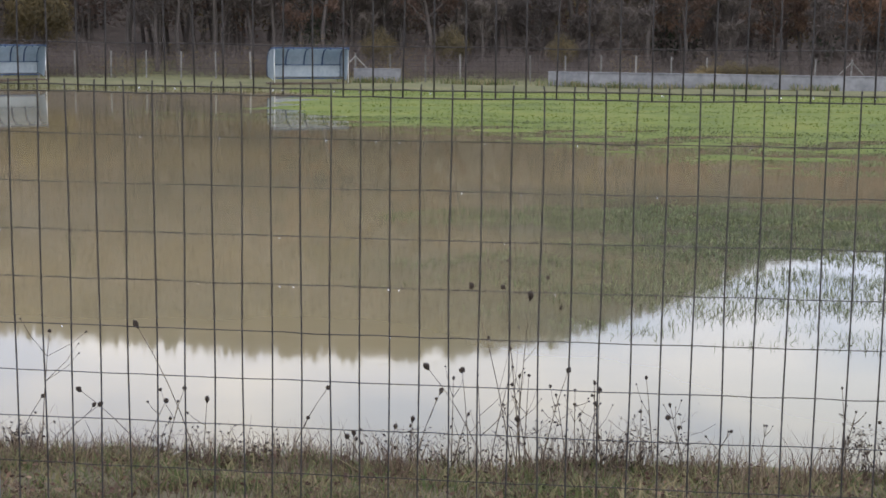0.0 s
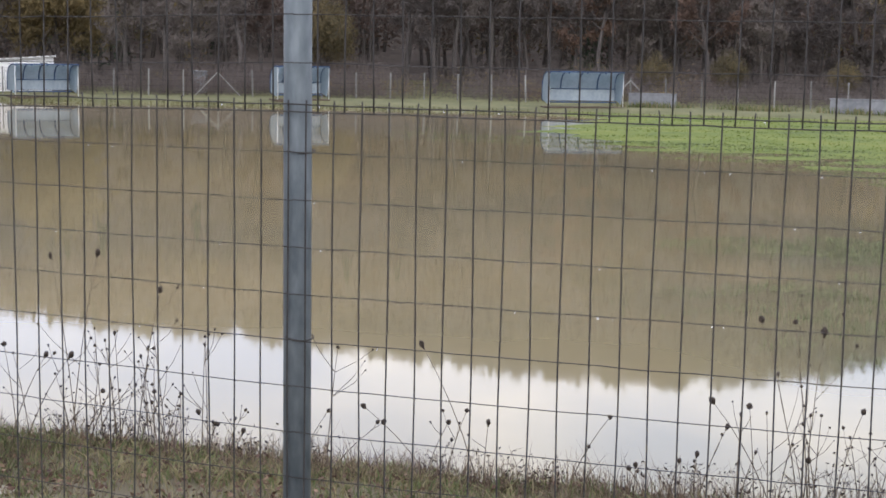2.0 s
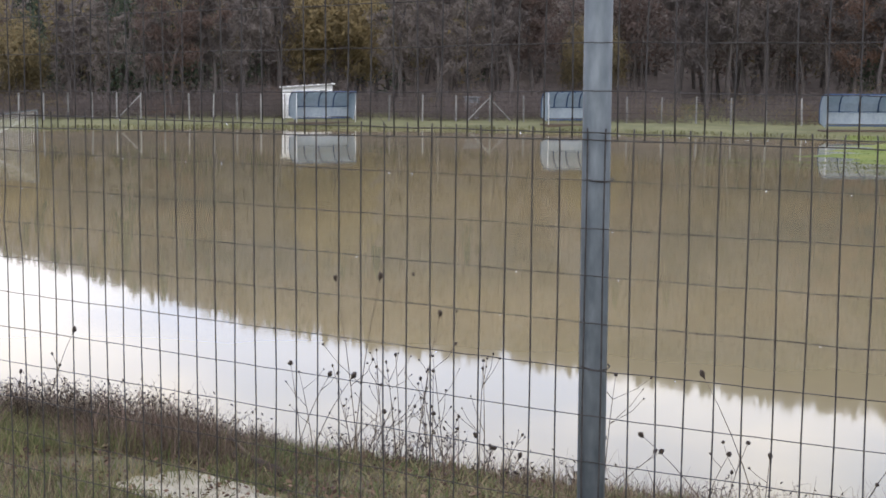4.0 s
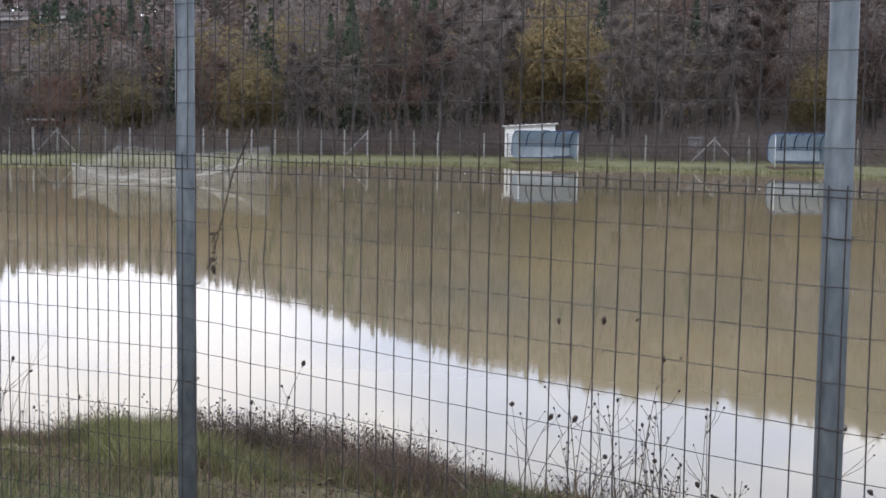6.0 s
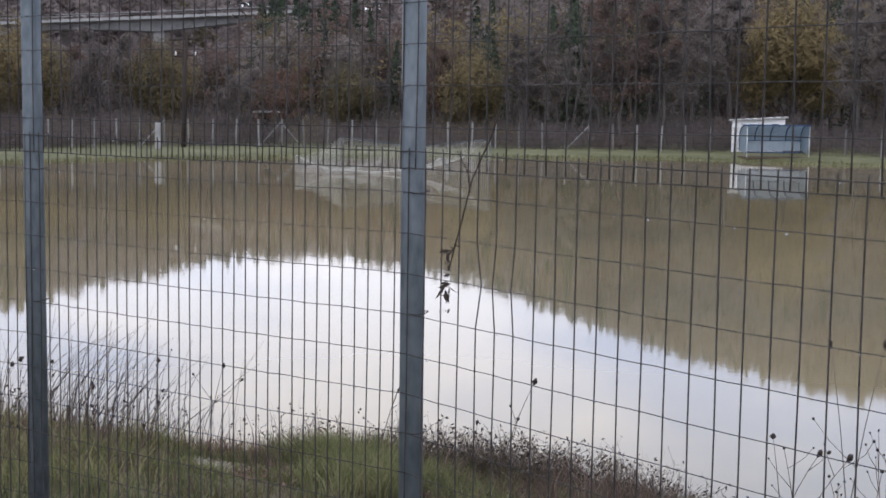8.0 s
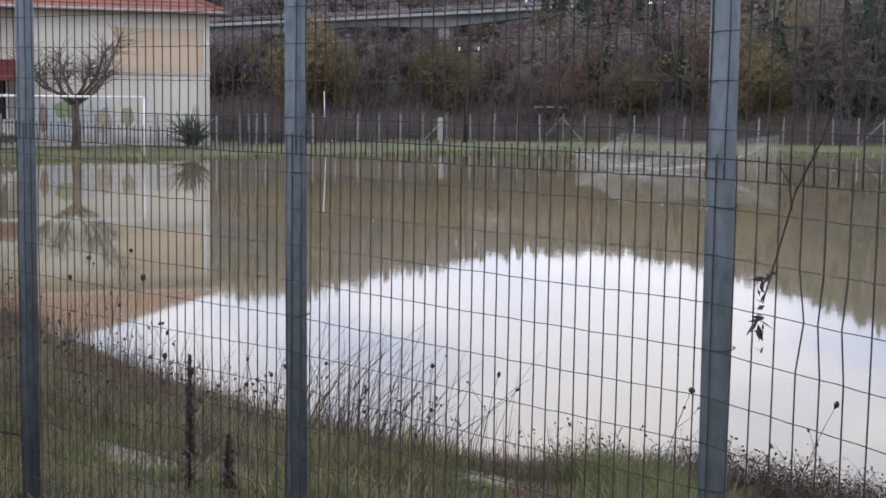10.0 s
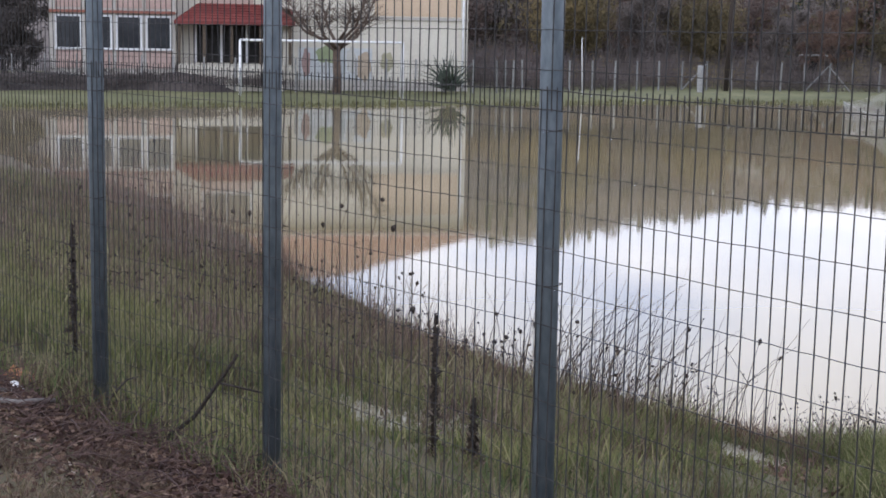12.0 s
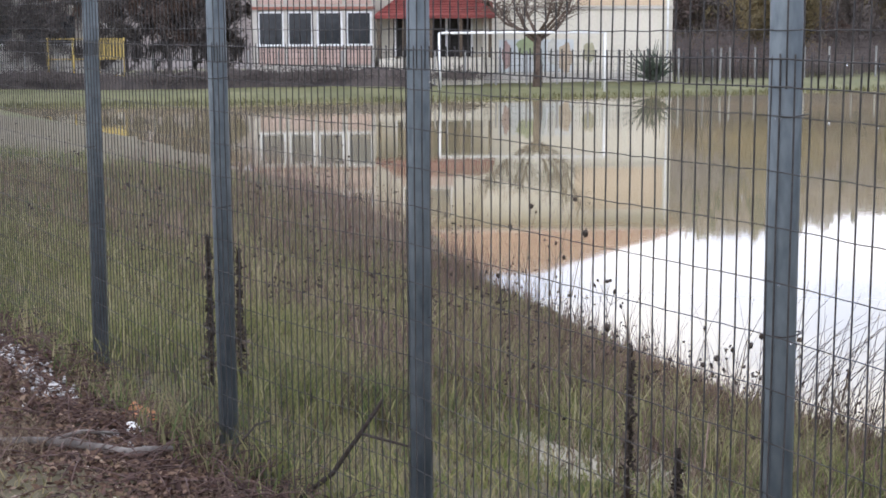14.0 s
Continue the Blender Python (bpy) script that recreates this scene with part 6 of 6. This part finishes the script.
def bramble(x, y, w, h, n, label):
    z = float(ground_z(x, y)) - 0.02
    b = thing("bramble", (x, y, z), 0, label, "shrub", "brambles at the water's edge")
    runs, ends = [], []
    for k in range(n):
        a = Vector((br.uniform(-w, w), br.uniform(-0.3, 0.3), 0))
        d = Vector((br.uniform(-0.5, 0.5), br.uniform(-0.3, 0.3), br.uniform(0.35, 1.0))) * h
        c = a + d * 0.6 + Vector((0, 0, 0.1 * h))
        e = a + d + Vector((br.uniform(-0.2, 0.2), 0, -0.06)) * h
        runs.append(([a, c, e], [0.0028, 0.0022, 0.0012]))
        ends += [c, e, a.lerp(e, 0.7)]
        for s in range(2):
            q = c.lerp(e, br.random())
            f = q + Vector((br.uniform(-1, 1), br.uniform(-0.5, 0.5), br.uniform(-0.1, 0.8))) * 0.12
            runs.append(([q, f], [0.0015, 0.0009]))
            ends.append(f)
    tagged(shared("cane", tubes("cane", runs, STEM, 4), b), "thin dark bramble cane", kind="stuff")
    pl = Pile()
    pl.cards(np.array([tuple(p) for p in ends]) + brs.normal(size=(len(ends), 3)) * 0.012, 0.014, brs, thin=0.55)
    tagged(shared("withered_foliage", pl.mesh("withered_foliage", HEAD), b), "withered dark leaf scraps", kind="stuff")


for x, u, w, h, n in ((-8.0, 0.93, 0.5, 0.36, 130), (-7.3, 0.94, 0.5, 0.44, 180), (-6.7, 0.94, 0.5, 0.45, 200), (-6.1, 0.94, 0.5, 0.42, 190), (-5.4, 0.94, 0.45, 0.32, 130), (-3.9, 0.95, 0.5, 0.32, 50), (-2.6, 0.95, 0.4, 0.26, 40), (-1.0, 0.95, 0.5, 0.25, 50), (0.5, 0.96, 0.4, 0.3, 45), (1.7, 0.93, 0.5, 0.42, 70), (3.6, 0.95, 0.5, 0.4, 60), (-10.5, 0.95, 0.6, 0.3, 50)):
    fy, sh = float(fence_y(x)), float(np.interp(x, POOL_A[9:, 0], POOL_A[9:, 1]))
    bramble(x, fy + (sh - fy) * u, w, h, n, "dark withered bramble tangle at the water's edge")


# ---- puddles and pale patches on the bank ----
def puddle(x, y, rx, ry, z, material, name, label):
    bm = bmesh.new()
    bmesh.ops.create_circle(bm, cap_ends=True, segments=28, radius=1.0)
    for v in bm.verts:
        a = math.atan2(v.co.y, v.co.x)
        k = 1 + 0.2 * math.sin(3 * a + x) + 0.1 * math.sin(7 * a)
        v.co = Vector((x + math.cos(a) * rx * k, y + math.sin(a) * ry * k, z))
    ob = part(name, bm, material, None)
    return tagged(ob, label, "puddle", kind="structure")


SILTWATER = mat("silty_puddle", two((0.16, 0.14, 0.09), (0.28, 0.25, 0.18)), 6, 0.38, 0, 0.15, 6)
for px, py, rx, ry, zp in DENTS:
    puddle(px, py, rx * 0.95, ry * 0.95, zp - 0.012, SILTWATER, "puddle", "shallow muddy puddle on the bank")

# straw-pale matted grass
p = np.concatenate([np.array([[-8.3, 0.95]]) + gs.normal(size=(3000, 2)) * [0.45, 0.28], np.array([[-10.6, 1.75]]) + gs.normal(size=(1500, 2)) * [0.5, 0.2]])
STRAW = mat("straw", [(0.2, (0.14, 0.12, 0.08)), (0.8, (0.36, 0.33, 0.26))], 2, 0.9, 0, 0, 5, islands=0.4)
blades("matted_straw", p, gs.uniform(0.03, 0.09, len(p)), 0.004, 3.0, gs, STRAW, "pale matted straw on the bank")

# ---- leaf litter and sticks on the road verge ----
n = 62000
x = np.where(gs.uniform(0, 1, n) < 0.93, gs.uniform(-13, -4.6, n), gs.uniform(-4.6, 7, n))
d = gs.gamma(1.8, 0.24, n)
x = x + 0.8 * np.sin(d * 57) * np.cos(d * 91)
y = fence_y(x) - d + 0.05
z = ground_z(x, y) + gs.uniform(0.0, 0.05, n) * np.exp(-((d - 0.45) / 0.4) ** 2) + 0.008
lit = Pile()
lit.cards(np.stack([x, y, z], 1), 0.017, gs, flat=0.6, thin=0.5)
tagged(new("leaf_litter", lit.mesh("leaf_litter", LEAFBROWN)), "thick brown leaf litter along the fence foot", "leaves", kind="stuff")
REDTWIG = mat("red_twig", two((0.035, 0.019, 0.017), (0.12, 0.075, 0.062)), 9, 0.85)
runs = []
for k in range(1500):
    x = wr.uniform(-12, -5.2)
    y = float(fence_y(x)) - wr.gammavariate(1.9, 0.24) + 0.1
    z = float(ground_z(x, y)) + wr.uniform(0.01, 0.09)
    a, L = wr.uniform(0, 6.3), wr.uniform(0.06, 0.34)
    e = Vector((x + math.cos(a) * L, y + math.sin(a) * L, z + wr.uniform(-0.01, 0.07)))
    runs.append(([Vector((x, y, z)), Vector((x, y, z)).lerp(e, 0.5) + Vector((0, 0, 0.015)), e], [0.003, 0.0024, 0.0014]))
tagged(new("twig_litter", tubes("twig_litter", runs, REDTWIG, 4)), "dry twigs scattered over the leaf litter", "twigs", kind="stuff")

stick = thing("broken_stick", (-6.85, -0.5, float(ground_z(-6.85, -0.5))), 0, "dark broken stick leaning against the wire", "stick")
tube("shaft", [(-0.12, -0.19, -0.02), (0.08, -0.02, 0.19), (0.2, 0.09, 0.41), (0.25, 0.13, 0.5)], [0.011, 0.010, 0.008, 0.007], HEAD, stick, "", 7)
tube("side_twig", [(0.17, 0.06, 0.36), (0.35, 0.25, 0.33)], [0.007, 0.004], HEAD, stick, "", 5)
PALEWOOD = mat("weathered_wood", two((0.07, 0.058, 0.052), (0.17, 0.15, 0.135)), 6, 0.9, 0, 0.3)
log = thing("fallen_branch", (-7.4, -1.44, float(ground_z(-7.4, -1.44)) + 0.02), 55, "grey crooked fallen branch on the leaf litter", "branch")
tube("limb", [(-0.36, -0.1, 0.03), (-0.16, -0.05, 0.04), (0.0, 0.0, 0.035), (0.14, 0.01, 0.02), (0.26, 0.0, 0.015), (0.3, 0.06, 0.015), (0.38, 0.13, 0.01)], [0.02, 0.022, 0.024, 0.021, 0.022, 0.018, 0.012], PALEWOOD, log, "", 8)
tube("fork", [(-0.1, -0.03, 0.04), (-0.02, 0.12, 0.05), (0.1, 0.2, 0.03)], [0.012, 0.009, 0.005], PALEWOOD, log, "", 7)
bent = thing("bent_twig", (-7.1, -0.9, float(ground_z(-7.1, -0.9))), 0, "dark bent twig arching out of the leaf litter", "twig")
tube("shoot", [(0.0, 0.0, -0.02), (-0.05, 0.08, 0.14), (-0.12, 0.17, 0.2), (-0.2, 0.24, 0.19)], [0.007, 0.006, 0.005, 0.003], HEAD, bent, "", 6)
scrap = thing("plastic_scrap", (-7.9, -1.12, float(ground_z(-7.9, -1.12))), 25, "faded orange plastic scrap lying on leaf litter", "litter")
bm = bmesh.new()
bmesh.ops.create_grid(bm, x_segments=5, y_segments=4, size=0.06)
for v in bm.verts:
    v.co.z = 0.05 + 0.03 * math.sin(70 * v.co.x) + 0.02 * math.cos(55 * v.co.y)
ext = bmesh.ops.extrude_face_region(bm, geom=bm.faces[:])
for v in [g for g in ext["geom"] if isinstance(g, bmesh.types.BMVert)]:
    v.co.z -= 0.006
part("scrap_sheet", bm, mat("orange_plastic", two((0.35, 0.14, 0.06), (0.5, 0.24, 0.12)), 9, 0.6), scrap)


def stone_mesh(seed):
    bm = bmesh.new()
    bmesh.ops.create_icosphere(bm, subdivisions=2, radius=1.0)
    r_ = random.Random(seed)
    for v in bm.verts:
        v.co *= r_.uniform(0.8, 1.15)
        v.co.z *= 0.65
    me = bpy.data.meshes.new("stone")
    bm.to_mesh(me)
    bm.free()
    me.materials.append(STONE)
    return me


STONES = [stone_mesh(k) for k in range(3)]
grit = bmesh.new()
for k in range(900):
    x = wr.uniform(-12.5, -8.2)
    y = float(fence_y(x)) - 0.36 + wr.gauss(0, 0.06)
    r = wr.uniform(0.008, 0.024)
    bmesh.ops.create_icosphere(grit, subdivisions=1, radius=r, matrix=Matrix.LocRotScale((x, y, float(ground_z(x, y)) + 0.03 + r * 0.3), Euler((wr.uniform(0, 3), wr.uniform(0, 3), 0)), (1.2, 0.9, 0.7)))
tagged(part("gravel", grit, STONE, None), "strip of pale gravel washed along the fence foot", "gravel", kind="stuff")
n = 9000
x = gs.uniform(-12, -5.0, n)
y = fence_y(x) - 0.4 - gs.gamma(2.0, 0.32, n)
p = np.stack([x, y], 1)
p = p[smooth_noise(p[:, 0], p[:, 1], 3.0, 2) + gs.uniform(-0.5, 0.5, n) > 0.05]
MOSS = mat("verge_moss", [(0.2, (0.07, 0.075, 0.03)), (0.5, (0.15, 0.135, 0.06)), (0.8, (0.27, 0.225, 0.12))], 0.6, 0.9, 0, 0, 4, islands=0.5, through_light=0.3)
blades("verge_grass", p, gs.uniform(0.015, 0.07, len(p)), 0.0028, 1.5, gs, MOSS, "short olive and straw-yellow grass on the verge")
lit2 = Pile()
p = np.stack([gs.uniform(-11, -5, 1500), np.zeros(1500)], 1)
p[:, 1] = fence_y(p[:, 0]) - 0.2 - gs.gamma(2.0, 0.35, 1500)
lit2.cards(np.stack([p[:, 0], p[:, 1], ground_z(p[:, 0], p[:, 1]) + 0.02], 1), 0.015, gs, flat=0.7, thin=0.4)
PALELEAF = mat("pale_leaf", [(0.2, (0.12, 0.085, 0.06)), (0.5, (0.22, 0.165, 0.12)), (0.8, (0.4, 0.34, 0.28))], 3, 0.85, 0, 0, 5, islands=0.6)
tagged(new("pale_leaf_litter", lit2.mesh("pale_leaf_litter", PALELEAF)), "bleached curled leaves scattered over the verge", "leaves", kind="stuff")
for x, d, r in ((-7.62, 0.36, 0.045), (-7.5, 0.3, 0.04), (-7.42, 0.33, 0.03), (-7.9, 0.38, 0.03), (-8.25, 0.4, 0.04), (-8.45, 0.34, 0.05), (-8.6, 0.4, 0.045), (-8.8, 0.36, 0.045), (-9.0, 0.42, 0.05), (-9.2, 0.35, 0.04), (-9.45, 0.38, 0.05), (-8.1, 0.55, 0.03)):
    y = float(fence_y(x)) - d
    ob = new("stone", STONES[wr.randrange(3)])
    ob.matrix_basis = pose(x, y, float(ground_z(x, y)) + r * 0.45, 0, 0, wr.uniform(0, 360)) @ Matrix.Scale(r, 4)
    tagged(ob, "small pale stone lying in the leaf litter", "stone", "stones along the fence foot")

# ---- withered vine caught in the wire ----
vine = thing("withered_vine", (0, 0, 0), 0, "withered dark vine hanging in the fence wire", "vine")
tube("vine_stem", [(-2.33, 0.258, 3.0), (-2.37, 0.262, 2.91), (-2.45, 0.27, 2.784), (-2.5, 0.276, 2.645), (-2.555, 0.284, 2.5)], [0.002, 0.0026, 0.0026, 0.0024, 0.002], HEAD, vine, "", 5)
tube("side_stem", [(-2.46, 0.271, 2.74), (-2.47, 0.272, 2.8), (-2.52, 0.277, 2.86)], [0.002, 0.002, 0.0015], HEAD, vine, "", 4)
lv = Pile()
lvs = np.random.RandomState(2)
for c, m in (((-2.56, 0.282, 2.49), 14), ((-2.57, 0.283, 2.42), 12), ((-2.54, 0.28, 2.56), 6)):
    a = np.array(c) + lvs.normal(size=(m, 3)) * [0.012, 0.006, 0.03]
    lv.cards(a, 0.022, lvs, thin=0.3)
shared("withered_leaf", lv.mesh("withered_leaf", HEAD), vine)

p = bank_points(14000, -8, 5.5, 0.55, 1.0)
fallen = Pile()
fallen.cards(np.stack([p[:, 0], p[:, 1], ground_z(p[:, 0], p[:, 1]) + gs.uniform(0.005, 0.07, len(p))], 1), 0.02, gs, flat=0.5, thin=0.55)
tagged(new("fallen_leaf", fallen.mesh("fallen_leaf", LEAFBROWN)), "brown fallen leaves caught in the bank grass", "leaves", kind="stuff")

# ---- crumpled plastic in the litter ----
pr = random.Random(17)
bm = bmesh.new()
bmesh.ops.create_icosphere(bm, subdivisions=3, radius=1.0)
for v in bm.verts:
    k = pr.uniform(0.7, 1.15)
    v.co = Vector((v.co.x * 0.055 * k, v.co.y * 0.045 * k, max(v.co.z, -0.3) * 0.035 * k))
bag = part("plastic_scrap", bm, WHITE, None)
bag.matrix_basis = pose(-7.7, -1.18, float(ground_z(-7.7, -1.18)) + 0.02, 0, 0, 20)
tagged(bag, "crumpled white plastic scrap lying on leaf litter", "litter")

# ---- water drops on the wires ----
drop = bmesh.new()
dr = random.Random(23)
for k in range(110):
    i = dr.choice([1, 2, 2, 3, 3, 4])
    (ax, ay), (bx, by) = POSTS[i], POSTS[i + 1]
    t = dr.random()
    lv_ = dr.choice([0, 0, 1, 1, 2, 3, 4, 5])
    bmesh.ops.create_icosphere(drop, subdivisions=1, radius=dr.uniform(0.0018, 0.003), matrix=Matrix.Translation((ax + (bx - ax) * t, ay + (by - ay) * t - 0.003, TOP_LOW - ROW * lv_ - 0.0055 - 0.004 * math.sin(math.pi * t))))
DROP = bpy.data.materials.new("water_drop")
DROP.use_nodes = True
db = DROP.node_tree.nodes["Principled BSDF"]
db.inputs["Base Color"].default_value, db.inputs["Roughness"].default_value = (0.9, 0.92, 0.95, 1), 0.02
db.inputs["Transmission Weight"].default_value, db.inputs["IOR"].default_value = 0.75, 1.33
drops = part("water_drop", drop, DROP, None)
tagged(drops, "tiny clear water drops hanging from the fence wires", "water drops", kind="stuff")

# ---- short log at the water's edge ----
lz = float(ground_z(-4.3, 4.65))
driftwood = thing("drift_log", (-4.3, 4.65, lz + 0.03), 0, "short dark wet log lying by the puddle", "log")
tube("log_body", [(-0.3, 0.12, 0.03), (-0.05, 0.03, 0.02), (0.22, -0.05, 0.0)], [0.035, 0.05, 0.045], HEAD, driftwood, "", 8)
tube("branch_stub", [(-0.05, 0.03, 0.03), (-0.4, 0.2, 0.14)], [0.018, 0.008], STEM, driftwood, "", 6)
